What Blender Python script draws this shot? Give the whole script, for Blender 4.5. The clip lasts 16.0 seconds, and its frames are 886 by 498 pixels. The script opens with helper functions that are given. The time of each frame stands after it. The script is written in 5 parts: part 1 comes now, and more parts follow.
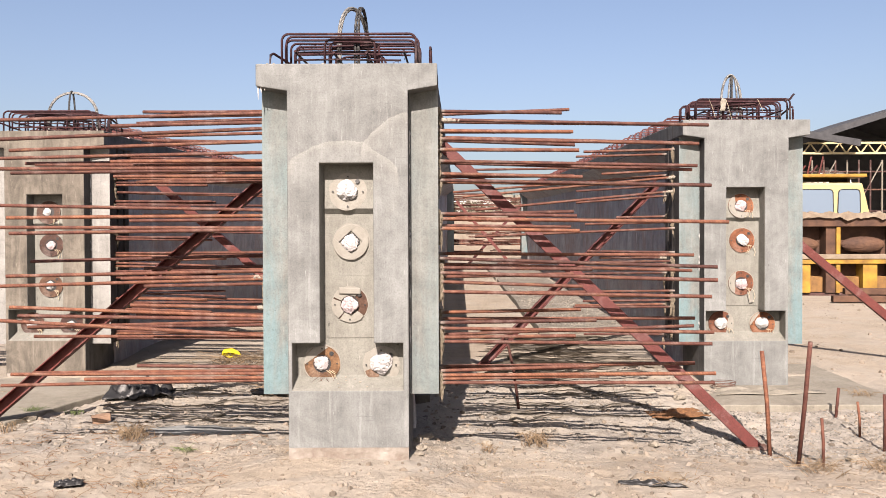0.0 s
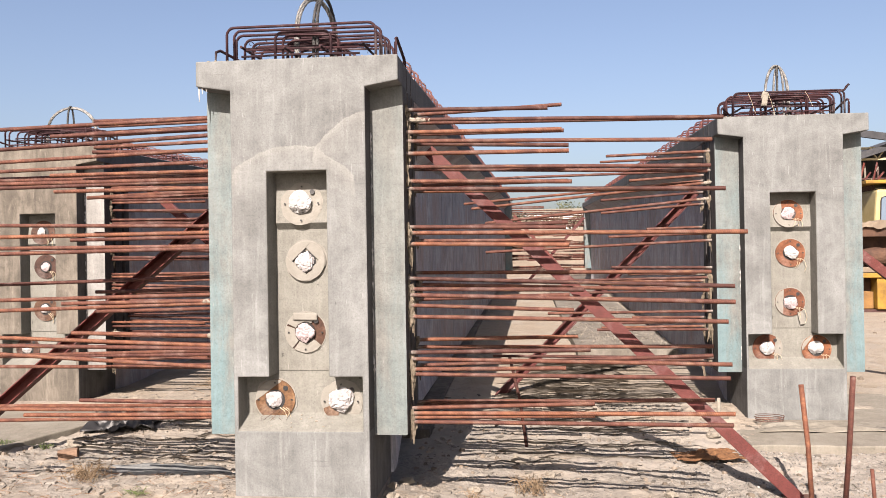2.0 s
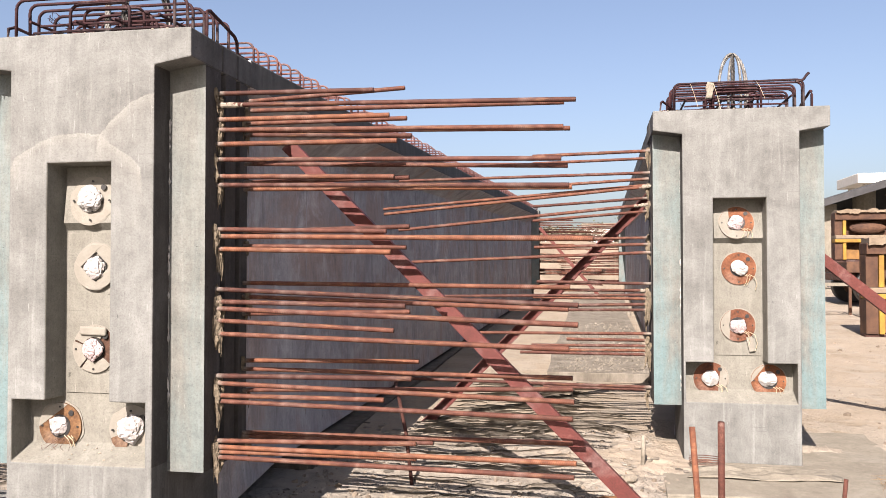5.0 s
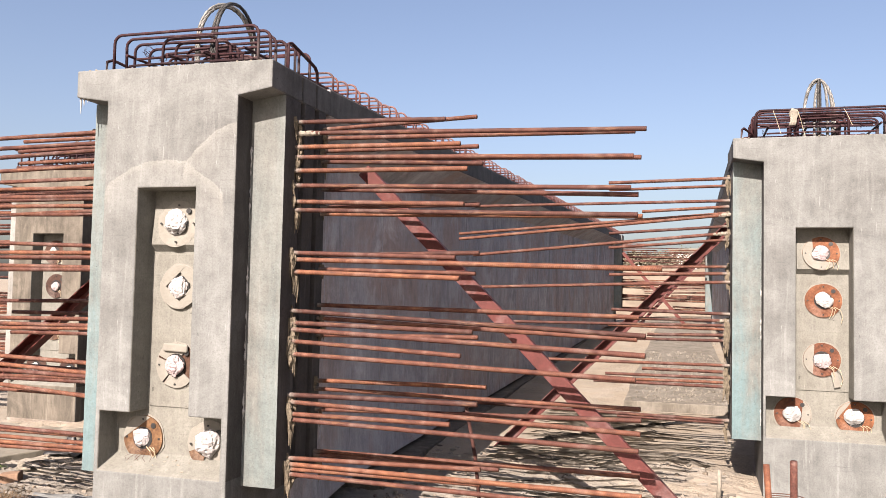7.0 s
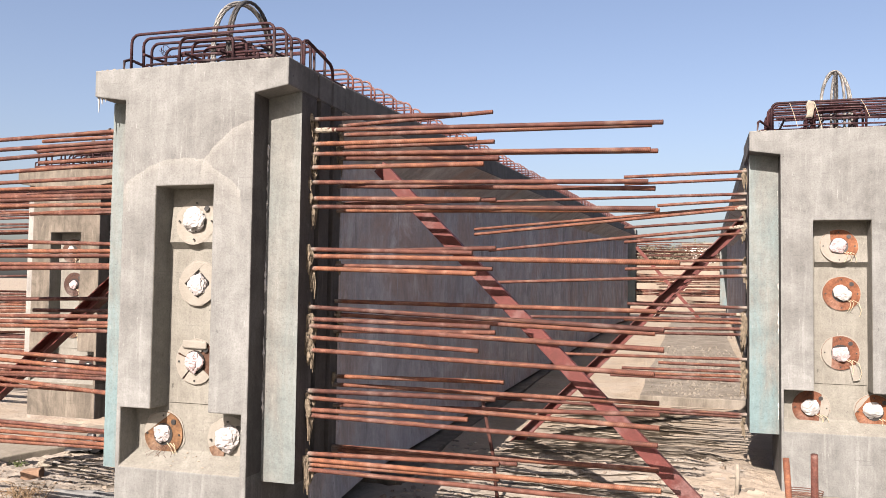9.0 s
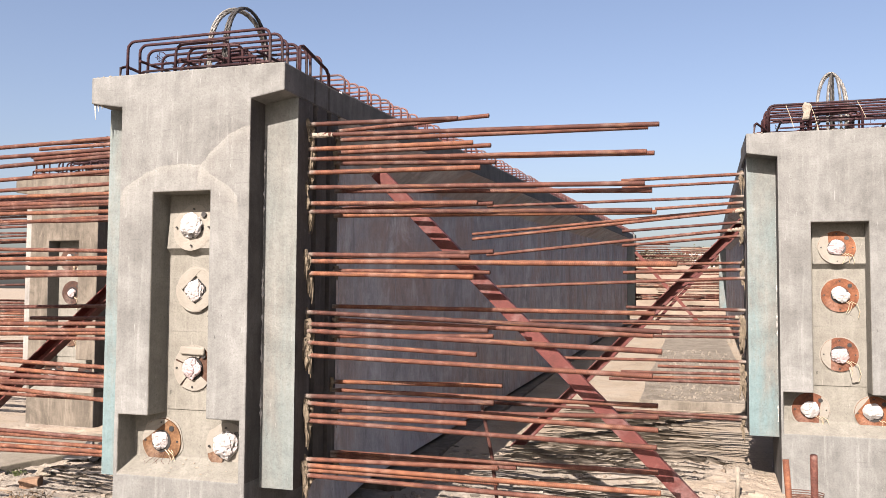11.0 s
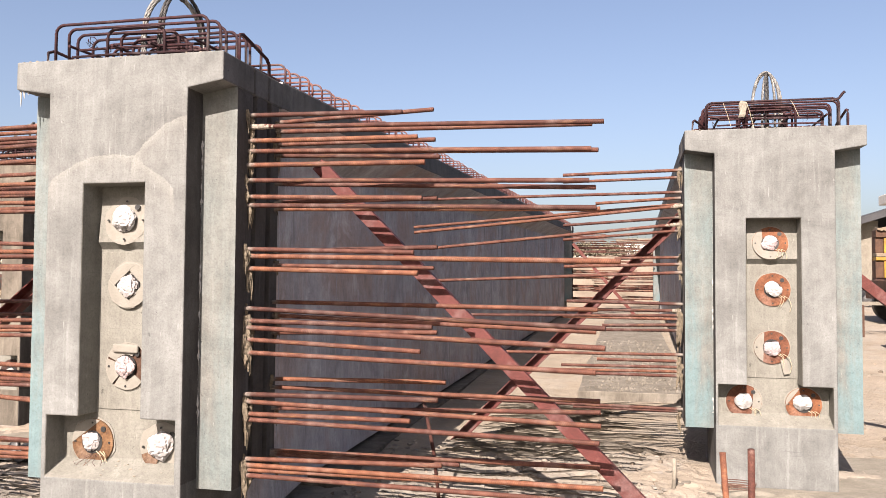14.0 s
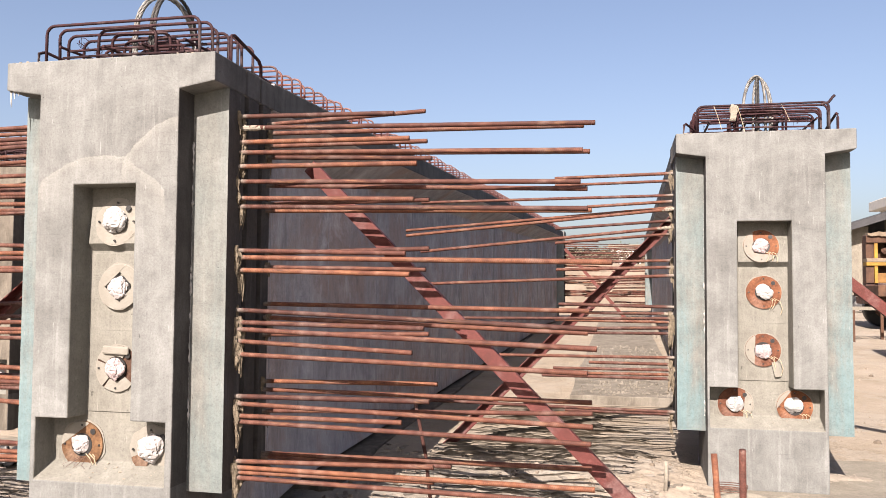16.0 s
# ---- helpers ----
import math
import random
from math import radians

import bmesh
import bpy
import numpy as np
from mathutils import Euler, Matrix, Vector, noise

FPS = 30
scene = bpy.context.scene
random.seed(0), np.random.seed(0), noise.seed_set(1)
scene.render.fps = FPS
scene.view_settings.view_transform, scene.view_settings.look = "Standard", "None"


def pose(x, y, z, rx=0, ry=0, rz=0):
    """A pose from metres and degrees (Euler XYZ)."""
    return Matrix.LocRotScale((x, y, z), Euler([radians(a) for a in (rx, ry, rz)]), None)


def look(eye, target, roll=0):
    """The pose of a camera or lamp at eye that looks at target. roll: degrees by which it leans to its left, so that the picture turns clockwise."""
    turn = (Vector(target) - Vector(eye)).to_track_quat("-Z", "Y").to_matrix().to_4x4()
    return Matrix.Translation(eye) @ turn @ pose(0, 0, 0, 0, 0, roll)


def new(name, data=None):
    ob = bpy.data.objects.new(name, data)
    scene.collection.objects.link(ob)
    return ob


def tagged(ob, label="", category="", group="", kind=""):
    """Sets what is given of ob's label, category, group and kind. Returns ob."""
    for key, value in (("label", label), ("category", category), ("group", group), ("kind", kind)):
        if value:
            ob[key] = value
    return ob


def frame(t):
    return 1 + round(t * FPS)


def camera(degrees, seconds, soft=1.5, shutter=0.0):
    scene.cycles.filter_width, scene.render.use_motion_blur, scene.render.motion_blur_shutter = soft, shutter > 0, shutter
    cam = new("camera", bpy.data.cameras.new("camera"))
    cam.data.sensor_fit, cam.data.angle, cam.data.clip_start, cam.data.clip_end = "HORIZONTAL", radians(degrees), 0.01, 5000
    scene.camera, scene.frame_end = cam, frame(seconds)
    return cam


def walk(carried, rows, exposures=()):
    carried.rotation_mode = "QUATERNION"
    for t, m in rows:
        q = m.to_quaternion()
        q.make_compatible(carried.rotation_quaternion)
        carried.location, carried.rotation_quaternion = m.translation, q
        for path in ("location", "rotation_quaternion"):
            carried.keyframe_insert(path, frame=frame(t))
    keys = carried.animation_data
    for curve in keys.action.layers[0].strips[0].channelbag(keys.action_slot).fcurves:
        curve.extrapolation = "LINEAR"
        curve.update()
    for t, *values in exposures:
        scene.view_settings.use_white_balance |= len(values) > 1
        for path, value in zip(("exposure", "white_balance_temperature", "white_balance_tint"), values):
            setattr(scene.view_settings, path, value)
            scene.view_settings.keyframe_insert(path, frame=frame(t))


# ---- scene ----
cam = camera(56.9, 16.0, soft=0.55)
PATH = [
    (0, (0.642, 0.045, 1.459), (0.637, 2.045, 1.429), -0.2),
    (0.5, (0.871, 0.189, 1.478), (0.782, 2.187, 1.464), -0.7),
    (1, (1.004, 0.321, 1.474), (0.911, 2.319, 1.465), -1.1),
    (1.5, (1.145, 0.602, 1.469), (1.024, 2.598, 1.509), -0.5),
    (2, (1.299, 0.823, 1.459), (1.101, 2.813, 1.469), -0.9),
    (2.5, (1.565, 0.996, 1.449), (1.296, 2.977, 1.394), -1.1),
    (3, (1.757, 1.243, 1.435), (1.524, 3.228, 1.37), -0.6),
    (3.2, (1.834, 1.34, 1.435), (1.643, 3.331, 1.389), -1.1),
    (5.3, (2.563, 1.784, 1.424), (2.139, 3.738, 1.474), 0.2),
    (5.5, (2.565, 1.794, 1.431), (2.098, 3.738, 1.486), 0.3),
    (6, (2.621, 1.762, 1.445), (2.088, 3.688, 1.511), 0.4),
    (6.5, (2.61, 1.737, 1.454), (2.075, 3.662, 1.529), 0.9),
    (7, (2.615, 1.727, 1.448), (2.053, 3.644, 1.543), 1.2),
    (7.5, (2.614, 1.727, 1.432), (2.034, 3.639, 1.519), 1.0),
    (8, (2.614, 1.72, 1.434), (2.037, 3.633, 1.525), 1.0),
    (8.5, (2.611, 1.717, 1.435), (2.029, 3.628, 1.526), 0.9),
    (9, (2.595, 1.713, 1.444), (2.004, 3.622, 1.529), 0.8),
    (11.3, (2.605, 1.723, 1.428), (2.021, 3.633, 1.534), 0.2),
    (11.5, (2.601, 1.728, 1.433), (2.04, 3.644, 1.542), 0.2),
    (12, (2.583, 1.739, 1.43), (2.085, 3.673, 1.547), 0.2),
    (12.5, (2.572, 1.752, 1.438), (2.1, 3.693, 1.547), 0.2),
    (13, (2.567, 1.752, 1.44), (2.105, 3.695, 1.539), 0.3),
    (13.5, (2.562, 1.758, 1.436), (2.106, 3.703, 1.533), 0.3),
    (14, (2.564, 1.758, 1.46), (2.12, 3.707, 1.538), 0.4),
    (14.5, (2.561, 1.762, 1.447), (2.133, 3.714, 1.526), 0.3),
    (15, (2.557, 1.762, 1.446), (2.134, 3.715, 1.535), 0.3),
    (15.5, (2.567, 1.761, 1.446), (2.146, 3.714, 1.54), 0.3),
    (16, (2.567, 1.762, 1.436), (2.141, 3.714, 1.529), 0.4),
]
walk(cam, [(t, look(eye, target, roll)) for t, eye, target, roll in PATH],
     exposures=((0.0, 1.59, 6950, 18.5), (2.5, 1.61, 6850, 18), (3.0, 1.62, 6700, 17), (5.5, 1.73, 7000, 18.5), (16.0, 1.73, 7050, 19)))

# ---- sun, sky ----
SUN_EL, SUN_AZ = 38.0, 6.0     # height of the sun; its bearing, degrees from straight behind towards the left
world = bpy.data.worlds.new("world")
scene.world = world
world.use_nodes = True
wn, wl = world.node_tree.nodes, world.node_tree.links
sky = wn.new("ShaderNodeTexSky")
sky.sky_type, sky.sun_disc = "NISHITA", False
sky.sun_elevation, sky.sun_rotation = radians(SUN_EL), radians(180 + SUN_AZ)
sky.altitude, sky.air_density, sky.dust_density, sky.ozone_density = 50, 0.9, 3.4, 1.7
wn["Background"].inputs["Strength"].default_value = 0.060
wl.new(sky.outputs[0], wn["Background"].inputs["Color"])
sun = new("sun", bpy.data.lights.new("sun", "SUN"))
sun.data.energy, sun.data.angle, sun.data.color = 5.0, radians(0.2), (1.0, 0.94, 0.86)
a, e = radians(SUN_AZ), radians(SUN_EL)
sun.matrix_world = look((0, 0, 20), (math.sin(a) * math.cos(e), math.cos(a) * math.cos(e), 20 - math.sin(e)))


# ---- materials ----
class Mat:
    """A node material with a few short ways to wire it."""

    def __init__(self, name, rough=0.8, metal=0.0, spec=0.3):
        self.m = bpy.data.materials.new(name)
        self.m.use_nodes = True
        self.n, self.l = self.m.node_tree.nodes, self.m.node_tree.links
        self.b = self.n["Principled BSDF"]
        self.b.inputs["Roughness"].default_value = rough
        self.b.inputs["Metallic"].default_value = metal
        self.b.inputs["Specular IOR Level"].default_value = spec
        self.co = self.n.new("ShaderNodeTexCoord").outputs["Object"]

    def stretch(self, sx, sy, sz):
        mp = self.n.new("ShaderNodeMapping")
        mp.inputs["Scale"].default_value = (sx, sy, sz)
        self.l.new(self.co, mp.inputs["Vector"])
        return mp.outputs[0]

    def noise(self, scale, detail=6, rough=0.6, vec=None, dist=0.0):
        t = self.n.new("ShaderNodeTexNoise")
        t.inputs["Scale"].default_value, t.inputs["Detail"].default_value = scale, detail
        t.inputs["Roughness"].default_value, t.inputs["Distortion"].default_value = rough, dist
        self.l.new(vec or self.co, t.inputs["Vector"])
        return t.outputs["Fac"]

    def ramp(self, fac, *stops):
        r = self.n.new("ShaderNodeValToRGB")
        while len(r.color_ramp.elements) < len(stops):
            r.color_ramp.elements.new(0.5)
        for el, (p, c) in zip(r.color_ramp.elements, stops):
            el.position, el.color = p, (*(c if isinstance(c, tuple) else (c, c, c)), 1)
        self.l.new(fac, r.inputs[0])
        return r.outputs[0]

    def mix(self, fac, a, b, mode="MIX"):
        x = self.n.new("ShaderNodeMix")
        x.data_type, x.blend_type = "RGBA", mode
        for sock, v in ((x.inputs[0], fac), (x.inputs[6], a), (x.inputs[7], b)):
            if isinstance(v, (int, float)):
                sock.default_value = v
            elif isinstance(v, tuple):
                sock.default_value = (*v, 1)
            else:
                self.l.new(v, sock)
        return x.outputs[2]

    def math(self, op, a, b=0.5):
        x = self.n.new("ShaderNodeMath")
        x.operation = op
        for sock, v in ((x.inputs[0], a), (x.inputs[1], b)):
            if isinstance(v, (int, float)):
                sock.default_value = v
            else:
                self.l.new(v, sock)
        return x.outputs[0]

    def axis(self, k):
        x = self.n.new("ShaderNodeSeparateXYZ")
        self.l.new(self.co, x.inputs[0])
        return x.outputs[k]

    def rand(self):
        return self.n.new("ShaderNodeObjectInfo").outputs["Random"]

    def island(self):
        return self.n.new("ShaderNodeNewGeometry").outputs["Random Per Island"]

    def color(self, c):
        if isinstance(c, tuple):
            self.b.inputs["Base Color"].default_value = (*c, 1)
        else:
            self.l.new(c, self.b.inputs["Base Color"])
        return self

    def bump(self, fac, dist=0.01, strength=1.0):
        u = self.n.new("ShaderNodeBump")
        u.inputs["Distance"].default_value, u.inputs["Strength"].default_value = dist, strength
        self.l.new(fac, u.inputs["Height"])
        old = self.b.inputs["Normal"].links
        if old:
            self.l.new(old[0].from_socket, u.inputs["Normal"])
        self.l.new(u.outputs[0], self.b.inputs["Normal"])
        return self


def concrete(name, base, dark, light, teal=0.0, stain=0.5, patches=(), grime=0.0, rusty=0.0):
    m = Mat(name, 0.85, 0, 0.25)
    c = m.ramp(m.noise(2.3, 9, 0.68, dist=0.8), (0.32, dark), (0.52, base), (0.72, light))
    if patches:
        # trowelled repair patches with a paler, ragged outline
        wob = m.math("MULTIPLY", m.math("SUBTRACT", m.noise(7, 6, 0.6), 0.5), 0.5)
        for px, pz, rx, rz in patches:
            dx = m.math("DIVIDE", m.math("SUBTRACT", m.axis(0), px), rx)
            dz = m.math("DIVIDE", m.math("SUBTRACT", m.axis(2), pz), rz)
            d = m.math("ADD", m.math("ADD", m.math("MULTIPLY", dx, dx), m.math("MULTIPLY", dz, dz)), wob)
            inside = m.math("MULTIPLY", m.ramp(d, (0.0, 0.15), (0.75, 0.4), (0.96, 1.0), (1.0, 0.0)), m.ramp(dz, (0.0, 0.15), (0.35, 1.0)))
            c = m.mix(m.math("MULTIPLY", inside, 0.75), c, (0.181, 0.183, 0.174))
    streak = m.ramp(m.noise(1.0, 8, 0.7, m.stretch(11, 11, 1.1)), (0.36, 0.66), (0.58, 1.0))
    c = m.mix(stain, c, streak, "MULTIPLY")
    run = m.ramp(m.noise(1.0, 5, 0.6, m.stretch(22, 22, 1.6), 0.3), (0.57, 0.0), (0.70, 1.0))
    c = m.mix(m.math("MULTIPLY", run, 0.38), c, tuple(v * 1.15 for v in light))
    if teal:
        wash = m.ramp(m.noise(1.3, 7, 0.72, m.stretch(2.4, 2.4, 0.8), 0.6), (0.36, 0.0), (0.62, 1.0))
        low = m.ramp(m.math("MULTIPLY", m.axis(2), 0.4), (0.15, 1.0), (0.6, 0.8), (0.95, 0.5))
        c = m.mix(m.math("MULTIPLY", m.math("MULTIPLY", wash, low), teal), c, (0.084, 0.154, 0.172))
    if grime:
        blot = m.ramp(m.noise(1.0, 8, 0.7, m.stretch(5, 5, 1.6), 1.0), (0.46, 0.0), (0.6, 1.0))
        c = m.mix(m.math("MULTIPLY", blot, grime), c, tuple(v * 0.5 for v in dark))
    if rusty:
        # brown rust wash and pale cement bloom in broad clouds
        wash = m.ramp(m.noise(1.0, 7, 0.7, m.stretch(1.5, 1.1, 0.9), 0.8), (0.46, 0.0), (0.62, 1.0))
        c = m.mix(m.math("MULTIPLY", wash, rusty), c, (base[0] * 0.92, base[1] * 0.70, base[2] * 0.58))
        bloom = m.ramp(m.noise(1.0, 7, 0.7, m.stretch(2.0, 1.7, 1.3), 0.8), (0.55, 0.0), (0.68, 1.0))
        c = m.mix(m.math("MULTIPLY", bloom, 0.55), c, tuple(v * 1.3 for v in light))
        drab = m.ramp(m.noise(1.0, 7, 0.7, m.stretch(2.6, 2.1, 0.7), 0.8), (0.38, 1.0), (0.47, 0.0))
        c = m.mix(m.math("MULTIPLY", drab, 0.5), c, tuple(v * 0.6 for v in dark))
    c = m.mix(0.55, c, m.ramp(m.noise(90, 5, 0.8), (0.34, 0.6), (0.5, 1.0), (0.64, 1.14)), "MULTIPLY")
    scratch = m.ramp(m.noise(1.0, 4, 0.6, m.stretch(55, 55, 7), 1.5), (0.66, 0.0), (0.70, 1.0))
    c = m.mix(m.math("MULTIPLY", scratch, 0.5), c, tuple(v * 1.3 for v in light))
    mark = m.ramp(m.noise(1.0, 3, 0.6, m.stretch(4, 4, 60), 0.5), (0.29, 1.0), (0.33, 0.0))
    c = m.mix(m.math("MULTIPLY", mark, 0.25), c, tuple(v * 0.6 for v in dark))
    c = m.mix(0.35, c, m.ramp(m.noise(13, 7, 0.72), (0.34, 0.7), (0.55, 1.1)), "MULTIPLY")
    c = m.mix(0.25, c, m.ramp(m.noise(1.0, 6, 0.7, m.stretch(40, 40, 2.0)), (0.36, 0.75), (0.6, 1.08)), "MULTIPLY")
    c = m.mix(0.4, c, m.ramp(m.noise(4.2, 8, 0.7, dist=1.2), (0.36, 0.78), (0.5, 1.0), (0.66, 1.1)), "MULTIPLY")
    pits = m.ramp(m.noise(30, 2, 0.5), (0.235, 0.0), (0.27, 1.0))
    m.color(m.mix(0.4, c, pits, "MULTIPLY"))
    m.bump(m.noise(80, 6, 0.75), 0.003, 0.6)
    m.bump(m.noise(6, 6, 0.65), 0.012, 0.45)
    m.bump(pits, 0.004, 0.6)
    return m.m


C_MID, C_DARK, C_LIGHT = (0.129, 0.135, 0.133), (0.093, 0.096, 0.094), (0.168, 0.175, 0.174)
CONCRETE = concrete("concrete", C_MID, C_DARK, C_LIGHT, stain=0.35)
CONCRETE_PATCHED = concrete("concrete_patched", C_MID, C_DARK, C_LIGHT, stain=0.35, patches=((-0.05, 1.77, 0.40, 0.33), (0.47, 1.93, 0.39, 0.36)))
CONCRETE_WORN = concrete("concrete_worn", (0.123, 0.109, 0.090), (0.077, 0.068, 0.056), (0.160, 0.145, 0.121), stain=0.7, grime=0.55)
CONCRETE_TEAL = concrete("concrete_washed", (0.134, 0.139, 0.132), (0.106, 0.110, 0.103), (0.161, 0.166, 0.160), teal=0.7, stain=0.45)
CONCRETE_WHITE = concrete("concrete_whitewashed", (0.191, 0.190, 0.181), (0.151, 0.149, 0.141), (0.224, 0.224, 0.216), stain=0.4)
CONCRETE_PALE = concrete("concrete_pale", (0.134, 0.137, 0.129), (0.106, 0.109, 0.102), (0.161, 0.165, 0.158), teal=0.28, stain=0.45)
CONCRETE_SIDE = concrete("concrete_formed_side", (0.350, 0.346, 0.368), (0.245, 0.243, 0.258), (0.435, 0.432, 0.456), stain=0.35, rusty=0.75)
# flank shade put into the colour; also used for the dark joints
CONCRETE_SHADE_JOINT = concrete("concrete_shade_and_joint", (0.052, 0.049, 0.047), (0.031, 0.029, 0.029), (0.073, 0.071, 0.071), stain=0.8)
# milder side shade in the colour, for flange edges and block feet
CONCRETE_FLANK_SHADE = concrete("concrete_flank_shade", (0.087, 0.087, 0.087), (0.060, 0.059, 0.059), (0.115, 0.116, 0.116), stain=0.8)
CONCRETE_SEAT = concrete("concrete_seat", (0.143, 0.142, 0.127), (0.115, 0.113, 0.099), (0.168, 0.167, 0.151), stain=0.2)
CONCRETE_BED = concrete("concrete_bed", (0.146, 0.133, 0.113), (0.098, 0.087, 0.072), (0.182, 0.168, 0.147), stain=0.2, grime=0.42)
CONCRETE_PAD = concrete("concrete_pad", (0.152, 0.140, 0.116), (0.122, 0.110, 0.091), (0.177, 0.166, 0.143), stain=0.2)


def rust(name, a, b, c, ribs=0.0, rough=0.75, grooves=0.0):
    m = Mat(name, rough, 0.0, 0.25)
    col = m.ramp(m.noise(14, 6, 0.7), (0.3, a), (0.55, b), (0.78, c))
    hue = m.ramp(m.rand(), (0.0, (0.48, 0.44, 0.53)), (0.3, (0.80, 0.74, 0.84)), (0.75, (1.05, 1.0, 0.99)), (1.0, (1.45, 1.4, 1.2)))
    col = m.mix(1.0, col, hue, "MULTIPLY")
    dust = m.ramp(m.noise(3.5, 6, 0.7), (0.52, 0.0), (0.66, 1.0))
    col = m.mix(m.math("MULTIPLY", dust, 0.4), col, tuple(0.35 * v + 0.11 for v in c))
    if grooves:
        # shade in the grooves between the slanting ribs, put into the bar's colour
        turn = m.math("DIVIDE", m.math("ARCTAN2", m.axis(2), m.axis(1)), math.tau / 3)
        step = m.math("FRACT", m.math("ADD", m.math("DIVIDE", m.axis(0), grooves), turn))
        col = m.mix(m.ramp(m.noise(5, 4, 0.6), (0.3, 0.35), (0.6, 1.0)), col, m.ramp(step, (0.0, 1.15), (0.22, 1.0), (0.42, 0.56), (0.62, 0.56), (0.85, 1.06)), "MULTIPLY")
        # flakes of yellow rust drawn out along the bar, and cement smeared over its root
        flake = m.ramp(m.noise(1.0, 6, 0.75, m.stretch(5, 45, 45), 0.4), (0.58, 0.0), (0.68, 1.0))
        col = m.mix(m.math("MULTIPLY", flake, 0.45), col, (0.215, 0.118, 0.060))
        bare = m.ramp(m.noise(1.0, 5, 0.7, m.stretch(2.2, 30, 30), 0.4), (0.34, 1.0), (0.44, 0.0))
        col = m.mix(m.math("MULTIPLY", bare, 0.6), col, (0.040, 0.021, 0.019))
        root = m.ramp(m.math("ADD", m.axis(0), m.math("MULTIPLY", m.noise(25, 5, 0.7), 0.16)), (0.075, 1.0), (0.16, 0.0))
        col = m.mix(m.math("MULTIPLY", root, 0.8), col, (0.190, 0.178, 0.158))
    m.color(m.mix(0.6, col, m.ramp(m.noise(120, 3), (0.35, 0.6), (0.6, 1.15)), "MULTIPLY"))
    if ribs:
        w = m.n.new("ShaderNodeTexWave")
        w.wave_type, w.bands_direction = "BANDS", "DIAGONAL"
        w.inputs["Scale"].default_value = ribs
        m.l.new(m.co, w.inputs["Vector"])
        m.bump(w.outputs["Fac"], 0.0022, 0.8)
    m.bump(m.noise(150, 4), 0.002, 0.5)
    return m.m


REBAR = rust("rebar_rust", (0.045, 0.017, 0.013), (0.097, 0.040, 0.026), (0.171, 0.086, 0.057), ribs=60)
REBAR_RIBBED = rust("ribbed_bar_rust", (0.046, 0.017, 0.013), (0.101, 0.041, 0.026), (0.176, 0.086, 0.057), grooves=0.0098)
STIRRUP = rust("stirrup_rust", (0.013, 0.005, 0.007), (0.029, 0.009, 0.011), (0.060, 0.019, 0.019))
LINK = rust("link_rust", (0.040, 0.015, 0.014), (0.085, 0.030, 0.027), (0.150, 0.060, 0.048))
RED_OXIDE = rust("red_oxide_paint", (0.060, 0.016, 0.013), (0.081, 0.021, 0.018), (0.102, 0.033, 0.026), rough=0.6)
DARK_PLATE = rust("plate_rust_dark", (0.026, 0.015, 0.011), (0.055, 0.030, 0.021), (0.092, 0.058, 0.042))
BROWN_PLATE = rust("plate_rust_brown", (0.035, 0.018, 0.011), (0.081, 0.044, 0.024), (0.132, 0.081, 0.048))
PLATE = rust("plate_rust", (0.062, 0.025, 0.012), (0.135, 0.054, 0.025), (0.196, 0.092, 0.046))
DARK_STEEL = rust("dark_steel", (0.042, 0.024, 0.021), (0.077, 0.042, 0.031), (0.139, 0.077, 0.056))


def plain(name, a, b, scale=8, rough=0.8, bump=0.004, metal=0.0):
    m = Mat(name, rough, metal)
    m.color(m.ramp(m.noise(scale, 6, 0.65), (0.3, a), (0.7, b)))
    m.bump(m.noise(scale * 6, 5), bump, 0.6)
    return m.m


bag = Mat("white_plastic_bag", 0.45, 0, 0.35)
bag.color(bag.mix(bag.ramp(bag.rand(), (0.55, 0.0), (0.8, 0.8)), bag.ramp(bag.noise(25, 5), (0.35, (0.225, 0.222, 0.220)), (0.6, (0.295, 0.292, 0.290))), bag.ramp(bag.noise(40, 4), (0.35, (0.227, 0.167, 0.174)), (0.6, (0.333, 0.273, 0.280)))))
bag.bump(bag.noise(34, 3, 0.55, dist=1.6), 0.010, 0.9)
BAG = bag.m
LIME = plain("lime", (0.257, 0.257, 0.250), (0.348, 0.348, 0.341), 30, 0.9)
COLLAR = plain("cream_board", (0.138, 0.131, 0.114), (0.175, 0.169, 0.150), 16, 0.8)
MORTAR = plain("mortar_drips", (0.125, 0.112, 0.092), (0.238, 0.218, 0.183), 25, 0.95, 0.01)
BEDDING = plain("stained_bedding", (0.095, 0.070, 0.054), (0.215, 0.198, 0.176), 7, 0.95, 0.016)
DRIP = plain("mortar_drip", (0.062, 0.050, 0.036), (0.190, 0.160, 0.118), 60, 0.95, 0.01)
STRAND = plain("steel_strand", (0.060, 0.060, 0.058), (0.210, 0.208, 0.200), 30, 0.5, 0.003, 0.4)
DARK_STRAND = plain("greased_strand", (0.018, 0.018, 0.019), (0.05, 0.049, 0.047), 30, 0.5, 0.003, 0.3)
TWINE = plain("twine", (0.275, 0.227, 0.153), (0.380, 0.331, 0.245), 40, 0.9)
BLACK_SHEET = plain("black_plastic", (0.010, 0.010, 0.011), (0.026, 0.026, 0.026), 6, 0.45)
YELLOW = plain("yellow_paint", (0.115, 0.060, 0.015), (0.291, 0.172, 0.023), 3, 0.6)
YELLOW_PLASTIC = plain("yellow_plastic", (0.487, 0.362, 0.014), (0.557, 0.432, 0.021), 6, 0.4)
CREAM = plain("cream_paint", (0.278, 0.223, 0.118), (0.362, 0.313, 0.195), 3, 0.5)
